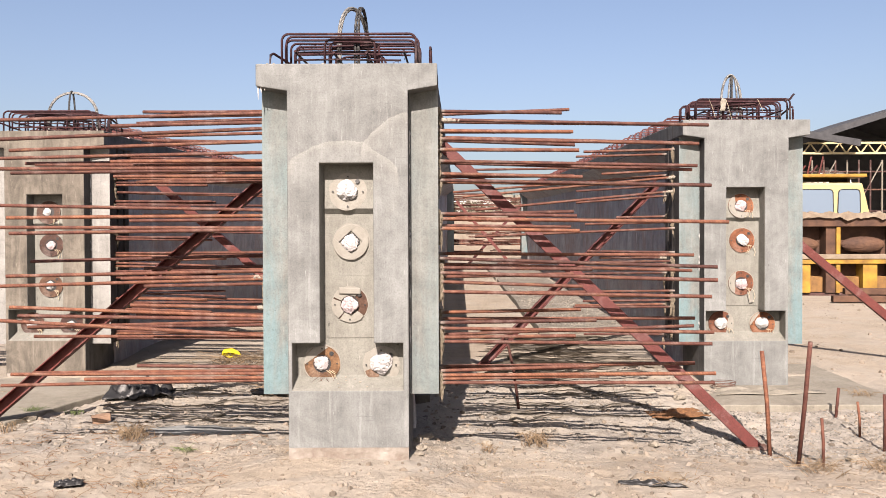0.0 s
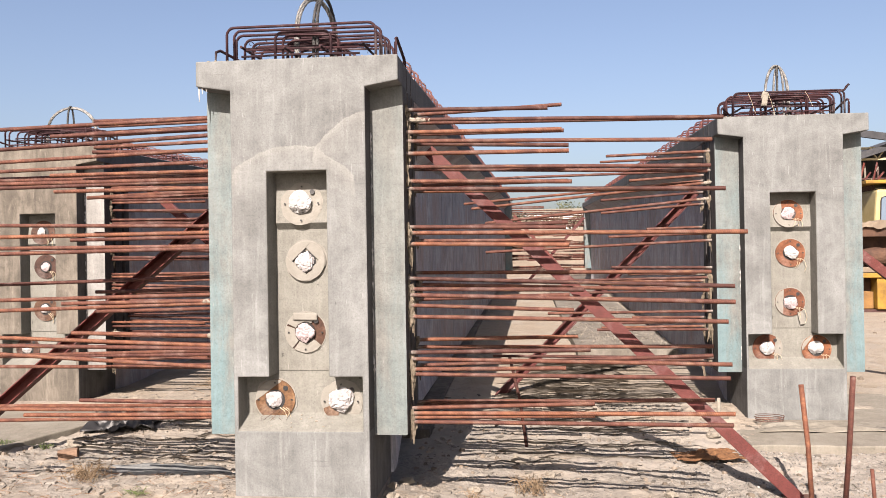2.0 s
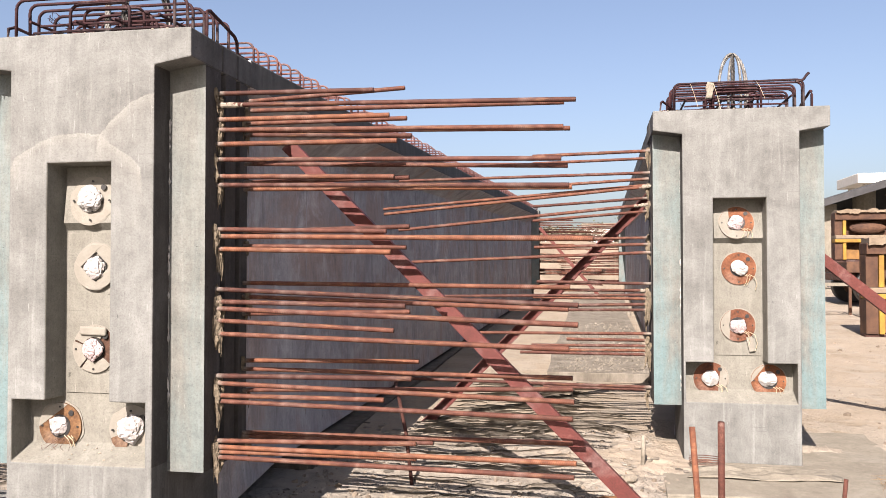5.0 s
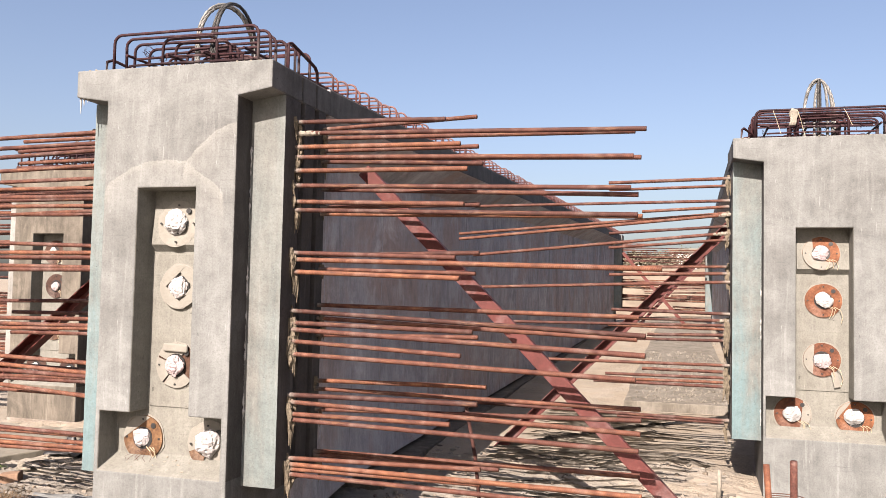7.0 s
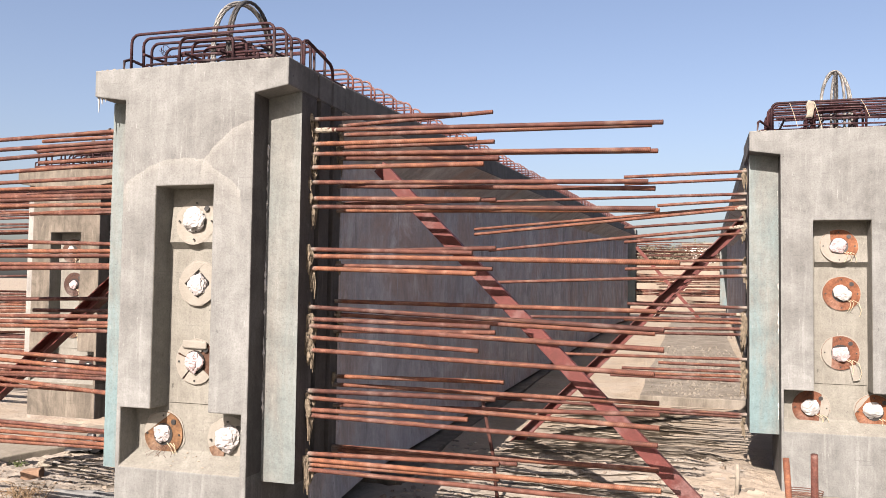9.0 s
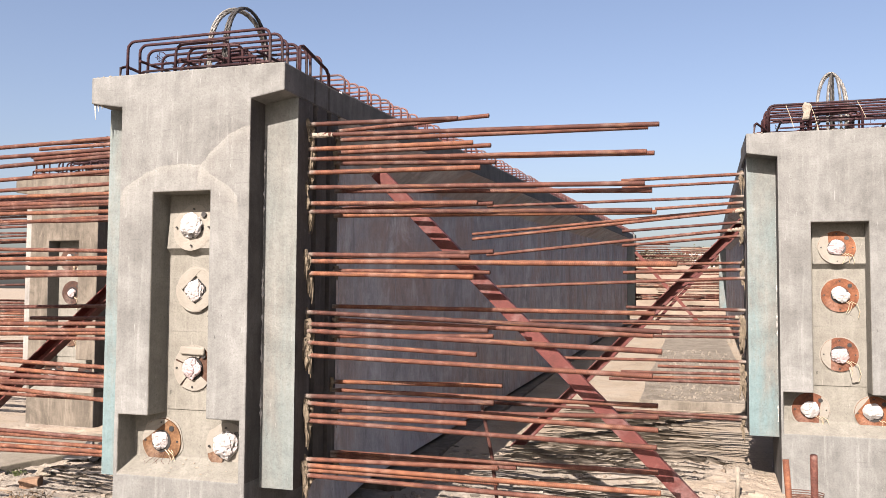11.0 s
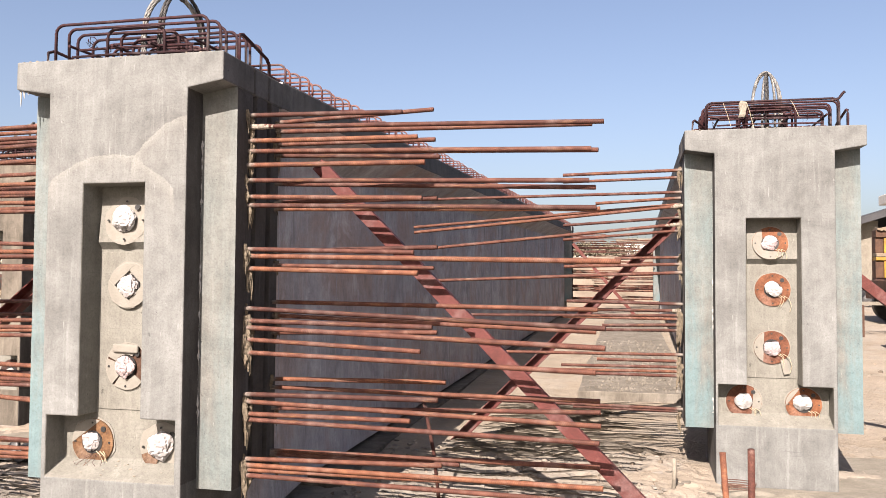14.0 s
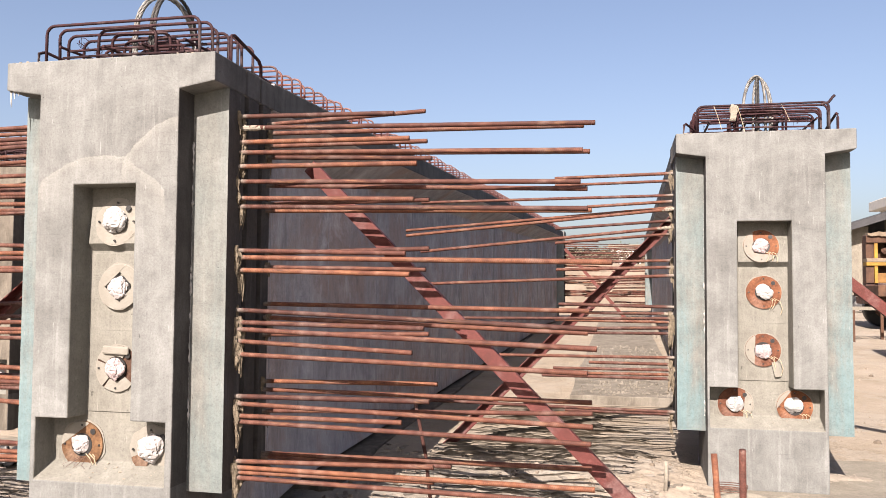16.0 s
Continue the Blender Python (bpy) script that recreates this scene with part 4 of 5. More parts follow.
# single bars where they can be told apart: root height, reach, rise of the tip and, where it shows, how far the tip swings along the yard
FRONT = ((2.329, 0.86, -0.019, -0.03), (2.271, 1.86, -0.054, -0.06), (2.195, 0.94, -0.015, -0.03), (2.14, 1.8, -0.045, -0.05), (2.064, 0.98, -0.012, -0.03), (1.985, 1.79, -0.044, -0.05), (1.897, 0.99, -0.034, -0.12), (1.852, 1.83, -0.057, -0.23), (1.62, 0.95, -0.022, -0.12), (1.584, 1.94, -0.033, -0.24), (1.518, 0.97, -0.023, -0.12), (1.309, 1.87, -0.057, -0.23), (1.244, 1.05, -0.008, -0.13), (1.209, 1.87, -0.048, -0.23), (1.147, 0.99, -0.029, -0.12), (1.078, 1.83, -0.023, -0.23), (0.86, 1.08, 0.029, -0.13), (0.822, 1.85, -0.009, -0.23), (0.76, 0.94, 0.021, -0.12), (0.731, 1.84, 0.003, -0.23), (0.523, 1.1, 0.055, -0.14), (0.494, 1.86, 0.045, -0.23), (0.443, 1.85, 0.035, -0.23), (0.468, 1.1, 0.04, -0.14))
REAR = ((2.357, 0.95, 0.018, -0.1), (2.305, 1.79, -0.053, -0.18), (2.229, 0.96, -0.014, -0.1), (2.168, 0.99, -0.046, -0.1), (2.19, 1.82, -0.069, -0.18), (2.005, 1.81, -0.074, -0.18), (1.899, 0.98, -0.001, -0.1), (1.861, 1.83, -0.038, -0.18), (1.62, 0.98, 0.019, -0.1), (1.541, 0.96, -0.013, -0.1), (1.335, 1.82, -0.012, -0.18), (1.259, 1.81, -0.047, -0.18), (1.163, 0.98, 0.025, -0.1), (0.901, 1.03, 0.028, -0.1), (0.855, 1.83, 0.017, -0.18), (0.736, 1.83, 0.079, -0.18), (0.501, 1.83, 0.051, -0.18), (0.482, 1.11, 0.026, -0.11))
RIGHT_FRONT = ((2.345, 0.89, -0.019), (2.173, 1.96, -0.025), (2.066, 2.08, -0.194), (1.925, 1.96, -0.185), (1.614, 0.88, -0.021), (1.549, 1.96, -0.076), (1.305, 0.86, 0.014), (1.218, 1.74, -0.021), (1.145, 0.59, -0.013), (0.916, 1.42, -0.01), (0.821, 0.9, -0.006), (0.752, 0.99, 0.003), (0.499, 1.91, 0.019))
RIGHT_REAR = ((2.331, 0.93, -0.022), (2.161, 0.67, -0.034), (2.11, 2.19, -0.171), (2.004, 0.93, -0.058), (1.895, 0.93, -0.072), (1.677, 0.52, -0.008), (1.242, 0.69, 0.003), (1.174, 0.93, 0.007), (1.083, 1.13, -0.009), (0.834, 0.66, 0.002), (0.752, 0.94, -0.011), (0.432, 0.85, 0.005))
LEFT_LONG = ((2.32, 1.9, -0.04), (2.216, 1.88, -0.07), (2.126, 1.81, -0.054), (2.05, 1.88, -0.033), (1.94, 1.89, 0.002), (1.929, 1.79, -0.018), (1.648, 1.89, 0.039), (1.61, 1.82, -0.009), (1.524, 1.89, 0.01), (1.513, 1.81, -0.019), (1.226, 1.83, -0.031), (1.172, 1.9, -0.047), (0.907, 1.81, 0.071), (0.889, 1.75, 0.03), (0.772, 1.9, 0.116), (0.511, 1.81, -0.002), (0.465, 1.87, -0.031))
LEFT_SHORT = ((2.258, 1.1, -0.021), (1.991, 1.1, -0.001), (1.583, 0.97, -0.005), (1.186, 1.03, -0.009), (0.554, 0.93, 0.011), (1.885, 1.08, 0.003), (0.967, 0.97, 0.024), (0.483, 1.29, -0.008))
set_bars(g_mid, 1, 0.28, FRONT, 1, drip=0.8)
set_bars(g_mid, 1, 0.62, REAR, 2, drip=0.4)
set_bars(g_mid, -1, 0.28, LEFT_LONG + LEFT_SHORT, 3, drip=0.5)
bars(g_mid, -1, 0.62, BACK, 4)
set_bars(g_right, -1, 0.28, RIGHT_FRONT, 5, x0=0.612, drip=0.7)
set_bars(g_right, -1, 0.62, RIGHT_REAR, 6, x0=0.6, drip=0.4)
bars(g_left, 1, 0.28, HIGH + LOW, 7, drip=0.4)
bars(g_left, 1, 0.62, BACK, 8)
bars(g_left, -1, 0.28, HIGH + LOW, 27)
bars(g_left, -1, 0.62, BACK, 28)
bars(g_mid, 1, LENGTH - 0.3, HIGH + LOW, 9)
bars(g_mid, 1, LENGTH - 0.62, BACK, 19)
bars(g_right, -1, LENGTH - 0.3, HIGH + LOW, 10, droop=1.0)
bars(g_right, -1, LENGTH - 0.62, SPARE, 20, droop=1.0)


# ---- props ----
def prop(a, b, label, w=0.088, d=0.055, flip=False):
    """A steel channel from a down to b."""
    a, b = Vector(a), Vector(b)
    t = thing("steel_prop", label, "steel prop", "raking props")
    ln = (b - a).length
    bm = bmesh.new()
    out = [(-w / 2, -d / 2), (w / 2, -d / 2), (w / 2, d / 2), (w / 2 - 0.009, d / 2), (w / 2 - 0.009, -d / 2 + 0.009), (-w / 2 + 0.009, -d / 2 + 0.009), (-w / 2 + 0.009, d / 2), (-w / 2, d / 2)]
    add_prism(bm, out, 0, ln)
    dirn = (b - a).normalized()
    side = dirn.cross(Vector((0, 1, 0))).normalized()
    nrm = side.cross(dirn).normalized()
    if flip:
        side, nrm = -side, -nrm
    t.matrix_basis = Matrix.Translation(b)
    m = Matrix.Translation(a - b) @ Matrix((side, dirn, nrm)).transposed().to_4x4()
    part("channel", bm, RED_OXIDE, t, "", m, bevel=0.002)
    part("foot_plate", box(-0.09, 0.09, -0.07, 0.07, -0.005, 0.012), DARK_STEEL, t)
    return t


prop((0.62, 6.68, 2.20), (3.06, 6.395, -0.19), "red-oxide painted steel channel propping the girder")
prop((-0.66, 6.68, 2.05), (-3.15, 6.5, -0.11), "red-oxide painted steel channel propping the girder", d=0.09, flip=True)
prop((3.02, 9.2, 2.05), (0.98, 9.1, -0.04), "red-oxide painted steel channel in the girder's shade", d=0.09, flip=True)
prop((-2.88, 9.6, 2.25), (-0.35, 9.6, 0.0), "red-oxide painted steel channel in the girder's shade")
prop((4.22, 9.2, 1.68), (6.25, 9.15, -0.02), "dull red steel channel propping the girder")
prop((1.0, 25.3, 2.55), (2.9, 25.2, 0.33), "rusty steel channel far along the girder")
prop((3.25, 27.8, 2.55), (1.3, 27.7, 0.38), "rusty steel channel far along the girder")


# ---- stakes and small posts ----
def stake(x, y, h, lean_x, lean_y, r, label, material=REBAR, sunk=0.06):
    z = ground_z(x, y)
    t = thing("rebar_stake", label, "rebar stake", "stakes in the ground", pose(x, y, z))
    part("bar", tube([(0, 0, -sunk), (lean_x * 0.45 + 0.006, lean_y * 0.5, h * 0.5), (lean_x, lean_y, h)], r, 9), material, t, smooth=True)
    return t


stake(3.06, 6.12, 0.77, -0.03, 0.09, 0.016, "thick rusty rebar stake leaning beside the prop foot")
stake(3.09, 5.72, 0.89, -0.02, -0.24, 0.015, "tall rusty rebar stake leaning in bare ground")
stake(3.25, 5.68, 0.34, -0.01, 0.0, 0.011, "short thin rusty stake in bare ground")
stake(3.97, 7.02, 0.26, 0.04, 0.02, 0.013, "short ribbed rusty stake leaning over gravel")
stake(3.92, 6.50, 0.28, -0.02, 0.0, 0.010, "short thin rusty stake over gravel")
stake(3.87, 6.05, 0.42, 0.0, 0.0, 0.011, "thin upright rusty stake in gravel")
stake(1.30, 7.28, 0.70, -0.13, 0.03, 0.013, "rusty bar stub standing under the bars")
stake(2.86, 7.75, 0.21, 0.01, 0.0, 0.015, "pale mortar-caked peg by the girder foot", MORTAR)


# ---- beds and pads ----
def slab(name, x0, x1, y0, y1, z, t, material, label, seed, n=10, lean=0.0):
    """A cast slab with a wavering edge, following the yard's rise."""
    rng = random.Random(seed)
    bm = bmesh.new()
    pts = []
    for k in range(n):
        pts.append((x0 + rng.uniform(-.02, .02), y0 + (y1 - y0) * k / n))
    for k in range(n):
        pts.append((x0 + (x1 - x0) * k / n, y1 + rng.uniform(-.02, .02)))
    for k in range(n):
        pts.append((x1 + rng.uniform(-.02, .02), y1 + (y0 - y1) * k / n))
    for k in range(n):
        pts.append((x1 + (x0 - x1) * k / n, y0 + rng.uniform(-.02, .02)))
    pts = [(x + lean * (y - y0), y) for x, y in pts]
    zz = lambda y: z + RISE * max(0, y - 6.5)
    top = [bm.verts.new((x, y, zz(y))) for x, y in pts]
    low = [bm.verts.new((x, y, zz(y) - t)) for x, y in pts]
    bm.faces.new(top)
    bm.faces.new(low[::-1])
    for i in range(len(pts)):
        j = (i + 1) % len(pts)
        bm.faces.new((top[i], low[i], low[j], top[j]))
    return tagged(part(name, bm, material, bevel=0.01), label, "concrete slab", kind="structure")


slab("casting_bed_left", -5.2, -2.85, 6.5, 8.3, 0.0, 0.16, CONCRETE_PAD, "low pale concrete casting bed", 1, lean=0.34)
slab("casting_bed_right", 1.95, 3.25, 11.6, 20.8, 0.055, 0.16, CONCRETE_BED, "low pale concrete casting bed", 2)
slab("casting_bed_far", 1.95, 3.35, 21.1, 26.0, 0.055, 0.16, CONCRETE_BED, "low pale concrete casting bed", 3)
slab("casting_bed_mid", -0.50, 0.50, 7.5, 22.8, -0.01, 0.16, CONCRETE_WORN, "low grey concrete casting bed", 4)
slab("footing_right", 2.98, 4.75, 7.20, 9.2, -0.045, 0.14, CONCRETE_PAD, "pale concrete footing pad", 5)
for gx, gy in ((0.0, 5.45), (-3.486, 8.463)):
    bm = box(-0.398, 0.398, 0.004, 0.7, -0.2, 0.082)
    bmesh.ops.subdivide_edges(bm, edges=bm.edges, cuts=10, use_grid_fill=True)
    for v in bm.verts:
        v.co += Vector((0, -0.016 + 0.014 * noise.noise(v.co * 9), 0)) if v.co.y < 0.01 else Vector((0.008 * noise.noise(v.co * 9), 0, 0))
    ob = part("bedding_mortar", bm, BEDDING, m=pose(gx, gy, -0.02))
    tagged(ob, "rough mortar bedding strip under the girder", "mortar bed", kind="structure")


def spill(x, y, sx, sy, seed, label):
    """A thin flat tongue of set mortar lying on the ground."""
    bm = bmesh.new()
    rim = []
    for k in range(40):
        an = math.tau * k / 40
        q = 1 + 0.5 * noise.noise(Vector((math.cos(an) * 1.5, math.sin(an) * 1.5, seed)))
        rim.append((math.cos(an) * sx * q, math.sin(an) * sy * q))
    hub = bm.verts.new((0, 0, 0.012))
    rings = []
    for f, lift in ((0.33, 0.012), (0.66, 0.012), (0.93, 0.009), (1.0, -0.015)):
        rings.append([bm.verts.new((u * f, v * f, lift + ground_z(x + u * f, y + v * f) - ground_z(x, y))) for u, v in rim])
    for k in range(40):
        bm.faces.new((hub, rings[0][k], rings[0][(k + 1) % 40]))
        for r0, r1 in zip(rings, rings[1:]):
            bm.faces.new((r0[k], r1[k], r1[(k + 1) % 40], r0[(k + 1) % 40]))
    ob = part("mortar_spill", bm, CONCRETE, m=pose(x, y, ground_z(x, y) + 0.006), smooth=True)
    tagged(ob, label, "mortar spill")


spill(-1.22, 6.5, 0.48, 0.10, 1, "smooth grey tongue of set mortar beside the girder")


# ---- litter on the ground ----
def tuft(x, y, r, h, n, seed, label="dry straw-coloured grass tuft on sand", material=DRY, category="dry grass"):
    rng = random.Random(seed)
    bm = bmesh.new()
    for k in range(n):
        an, l = rng.uniform(0, math.tau), rng.uniform(0.4, 1.0)
        bx, by = rng.gauss(0, r * 0.3), rng.gauss(0, r * 0.3)
        dx, dy = math.cos(an) * r * l, math.sin(an) * r * l
        add_tube(bm, [(bx, by, -0.01), (bx + dx * 0.4, by + dy * 0.4, h * l * 0.8), (bx + dx, by + dy, h * l * rng.uniform(0.3, 1.0))], 0.0022, 3, (1, 0.9, 0.4))
    t = part("grass_tuft", bm, material, m=pose(x, y, ground_z(x, y)))
    tagged(t, label, category, "weeds" if category == "weed" else "dry tufts")


for k, (x, y, r, h, n) in enumerate(((1.33, 6.2, 0.16, 0.12, 70), (-1.73, 6.2, 0.20, 0.14, 90), (3.17, 5.6, 0.25, 0.08, 60), (-1.25, 5.15, 0.14, 0.06, 30),
                                     (3.6, 5.6, 0.2, 0.08, 50), (0.95, 6.0, 0.1, 0.07, 25), (4.5, 7.6, 0.18, 0.1, 40), (-2.75, 6.35, 0.1, 0.12, 30), (2.1, 5.3, 0.2, 0.05, 40))):
    tuft(x, y, r, h, n, 70 + k)


for k, (x, y, r, h, n) in enumerate(((-2.84, 6.90, 0.10, 0.09, 60), (-2.50, 6.95, 0.08, 0.06, 40), (-1.25, 5.97, 0.12, 0.03, 30))):
    tuft(x, y, r, h, n, 90 + k, "low green weed growing in the sand", WEED, "weed")


def crumpled(name, x, y, sx, sy, h, material, label, category, seed, turn=0.0):
    n = 26
    bm = bmesh.new()
    g = [[None] * (n + 1) for _ in range(n + 1)]
    for i in range(n + 1):
        for j in range(n + 1):
            u, v = i / n * 2 - 1, j / n * 2 - 1
            p = Vector((u * 1.7, v * 1.7, seed * 2.3))
            fold = abs(noise.noise(p)) + 0.5 * abs(noise.noise(p * 2.3)) + 0.2 * noise.noise(p * 6)
            edge = 1 - max(abs(u), abs(v)) ** 3
            g[i][j] = bm.verts.new((sx * u * (1 + 0.25 * noise.noise(p * 1.1)), sy * v * (1 + 0.3 * noise.noise(p * 1.3 + Vector((9, 0, 0)))), h * (fold * (0.35 + 0.65 * edge)) + 0.012))
    for i in range(n):
        for j in range(n):
            bm.faces.new((g[i][j], g[i + 1][j], g[i + 1][j + 1], g[i][j + 1]))
    ob = part(name, bm, material, m=pose(x, y, ground_z(x, y), 0, 0, turn), smooth=True)
    s = ob.modifiers.new("thick", "SOLIDIFY")
    s.thickness = 0.006
    return tagged(ob, label, category)


crumpled("black_sheet", -2.2, 7.62, 0.27, 0.18, 0.26, BLACK_SHEET, "crumpled black plastic sheet lying on rubble", "plastic sheet", 3, 12)
crumpled("black_sheet", -0.85, 7.75, 0.32, 0.10, 0.06, BLACK_SHEET, "small crumpled black plastic scrap in the shade", "plastic sheet", 5)
crumpled("fibre_mat", 2.62, 7.0, 0.24, 0.12, 0.07, FIBRE, "matted brown coconut fibre lump on gravel", "fibre mat", 7, 10)
# this first strip is added as the dark gap under the lifted crust
crumpled("black_scrap", 1.95, 5.2, 0.20, 0.03, 0.05, BLACK_SHEET, "thin dark strip put in for the shade under the lifted crust", "plastic scrap", 8, -14)
crumpled("black_scrap", -1.70, 5.1, 0.08, 0.05, 0.05, BLACK_SHEET, "small black plastic scrap on sand", "plastic scrap", 9, 20)

bm = box(-0.075, 0.075, -0.05, 0.05, -0.02, 0.062)
bmesh.ops.subdivide_edges(bm, edges=bm.edges, cuts=5, use_grid_fill=True)
for v in bm.verts:
    v.co += Vector((1, 1, 1)) * 0.010 * noise.noise(v.co * 18)
tagged(part("brick", bm, plain("brown_brick", (0.10, 0.062, 0.04), (0.20, 0.13, 0.09), 14, 0.9), m=pose(-2.2, 6.78, ground_z(-2.2, 6.78), 4, -7, 24), bevel=0.008), "broken brown brick lying on sand", "brick")
# yellow dome-shaped piece by the shaded wall
bm = lump(0.095, 1.2, 1.0, 0.85, 0.12, 4, 3, 1.5)
for v in bm.verts:
    v.co.z = max(v.co.z, -0.02)
tagged(part("yellow_helmet", bm, YELLOW_PLASTIC, m=pose(-1.89, 9.7, ground_z(-1.89, 9.7) + 0.02, 0, 14, 20), smooth=True), "yellow plastic helmet lying in litter", "helmet")

crumpled("white_sheet", 3.65, 7.78, 0.50, 0.18, 0.05, CONCRETE_PAD, "dusty white plastic sheet flattened by the girder foot", "plastic sheet", 12, 3)
tagged(part("wire_coil", tube([(0.11 * (1 + 0.1 * k / 40) * math.cos(k * 0.5), 0.07 * math.sin(k * 0.5), 0.02 + 0.0012 * k) for k in range(44)], 0.0035, 5), DARK_STEEL, m=pose(3.31, 7.88, ground_z(3.31, 7.88) + 0.02)), "small coil of dark wire on dusty ground", "wire coil")
cup = bmesh.new()
bmesh.ops.create_cone(cup, cap_ends=True, segments=18, radius1=0.03, radius2=0.04, depth=0.07)
tagged(part("yellow_cup", cup, YELLOW_PLASTIC, m=pose(4.32, 8.62, -0.02, 0, 80, 20) @ Matrix.Scale(0.6, 4), bevel=0.006), "small yellow plastic cup lying on its side", "plastic cup")
for k, (x, y, r, h, n) in enumerate(((-1.75, 9.3, 0.55, 0.10, 130), (-1.1, 8.7, 0.5, 0.09, 110), (-0.95, 7.9, 0.35, 0.08, 70))):
    tuft(x, y, r, h, n, 170 + k, "dry brushwood strewn in the girder's shade")

STONES = [mesh_of("stone", lump(1.0, 1.0, 0.8, 0.55, 0.55, 20 + k, 2, 1.3), STONE) for k in range(4)]
for k, (x, y, r) in enumerate(((0.46, 5.62, 0.035), (0.47, 5.8, 0.05), (0.44, 6.02, 0.04), (0.5, 6.2, 0.05), (-2.76, 6.75, 0.07), (-2.28, 6.98, 0.07), (0.95, 6.2, 0.05), (2.2, 6.15, 0.05), (-2.95, 6.4, 0.045), (1.55, 5.0, 0.04), (-1.3, 7.0, 0.06), (1.25, 6.9, 0.07),
                               (1.45, 6.55, 0.05), (3.5, 5.75, 0.05), (-1.05, 4.7, 0.04), (0.9, 5.6, 0.035), (2.75, 7.4, 0.06), (2.9, 7.1, 0.05))):
    ob = link("stone", STONES[k % 4], None, "", pose(x, y, ground_z(x, y) + r * 0.25, 0, 0, k * 67) @ Matrix.Scale(r, 4))
    tagged(ob, "pale angular stone lying on the ground", "stone", "loose stones")


def scatter(name, count, lo, hi, label, category, material, seed, make, lift=0.0, bed=0.0):
    """Loose small stuff, joined into one object."""
    rng = random.Random(seed)
    verts, faces = [], []
    for k in range(count):
        x = rng.uniform(lo[0], hi[0])
        y = lo[1] + (hi[1] - lo[1]) * rng.random() ** 1.2
        if not (lift or bed) and (abs(x) < 0.45 and y > 5.4 or y > 8 and (x > 2.95 or x < -2.8)):
            continue
        n = len(verts)
        vs, fs = make(rng)
        a0, z = rng.uniform(0, math.tau), (bed + RISE * (y - 6.5) if bed else ground_z(x, y) + lift)
        ca, sa = math.cos(a0), math.sin(a0)
        verts += [(x + vx * ca - vy * sa, y + vx * sa + vy * ca, z + vz) for vx, vy, vz in vs]
        faces += [tuple(i + n for i in f) for f in fs]
    me = bpy.data.meshes.new(name)
    me.from_pydata(verts, [], faces)
    me.materials.append(material)
    tagged(link(name, me), label, category, kind="stuff")


def clod(rng):
    r = 0.003 + 0.030 * rng.random() ** 7
    ring = [(math.cos(a0) * r * rng.uniform(0.6, 1.2), math.sin(a0) * r * rng.uniform(0.5, 1.0), -0.2 * r) for a0 in (0, 1.05, 2.1, 3.14, 4.2, 5.2)]
    mid = [(x * 0.75 + rng.uniform(-.2, .2) * r, y * 0.75, r * rng.uniform(0.25, 0.6)) for x, y, z in ring]
    top = [(rng.uniform(-.2, .2) * r, rng.uniform(-.2, .2) * r, r * 0.75)]
    fs = [(i, (i + 1) % 6, 6 + (i + 1) % 6, 6 + i) for i in range(6)] + [(6 + i, 6 + (i + 1) % 6, 12) for i in range(6)]
    return ring + mid + top, fs


def crumb(rng):
    vs, fs = clod(rng)
    k = rng.uniform(0.45, 1.0) * 0.010 / max(0.010, max(v[0] for v in vs))
    return [(x * k, y * k, z * k) for x, y, z in vs], fs


def big_clod(rng):
    vs, fs = clod(rng)
    return [(x * 1.6, y * 1.6, z * 1.6) for x, y, z in vs], fs


def flake(rng):
    w, l, h = rng.uniform(0.008, 0.022), rng.uniform(0.015, 0.05), rng.uniform(0.003, 0.010)
    t = rng.uniform(0, 0.008)
    vs = [(-l, -w * 0.6, 0.0), (l * 0.8, -w, 0.0), (l, w * 0.7, 0.0), (-l * 0.7, w, 0.0)]
    vs += [(x * 0.95, y * 0.95, h + (t if x > 0 else 0)) for x, y, z in vs]
    return vs, [(4, 5, 6, 7), (0, 1, 5, 4), (1, 2, 6, 5), (2, 3, 7, 6), (3, 0, 4, 7)]


def straw(rng):
    l, b, r = rng.uniform(0.02, 0.10), rng.uniform(-0.04, 0.04), 0.0013
    a0 = [(-l, 0, 0.006), (0, b, 0.012 + rng.uniform(0, 0.015)), (l, 0, 0.005)]
    vs = [(x, y + d, z + e) for x, y, z in a0 for d, e in ((-r, 0), (r, 0), (0, r * 1.6))]
    fs = [(i * 3 + j, i * 3 + (j + 1) % 3, i * 3 + 3 + (j + 1) % 3, i * 3 + 3 + j) for i in range(2) for j in range(3)]
    return vs, fs


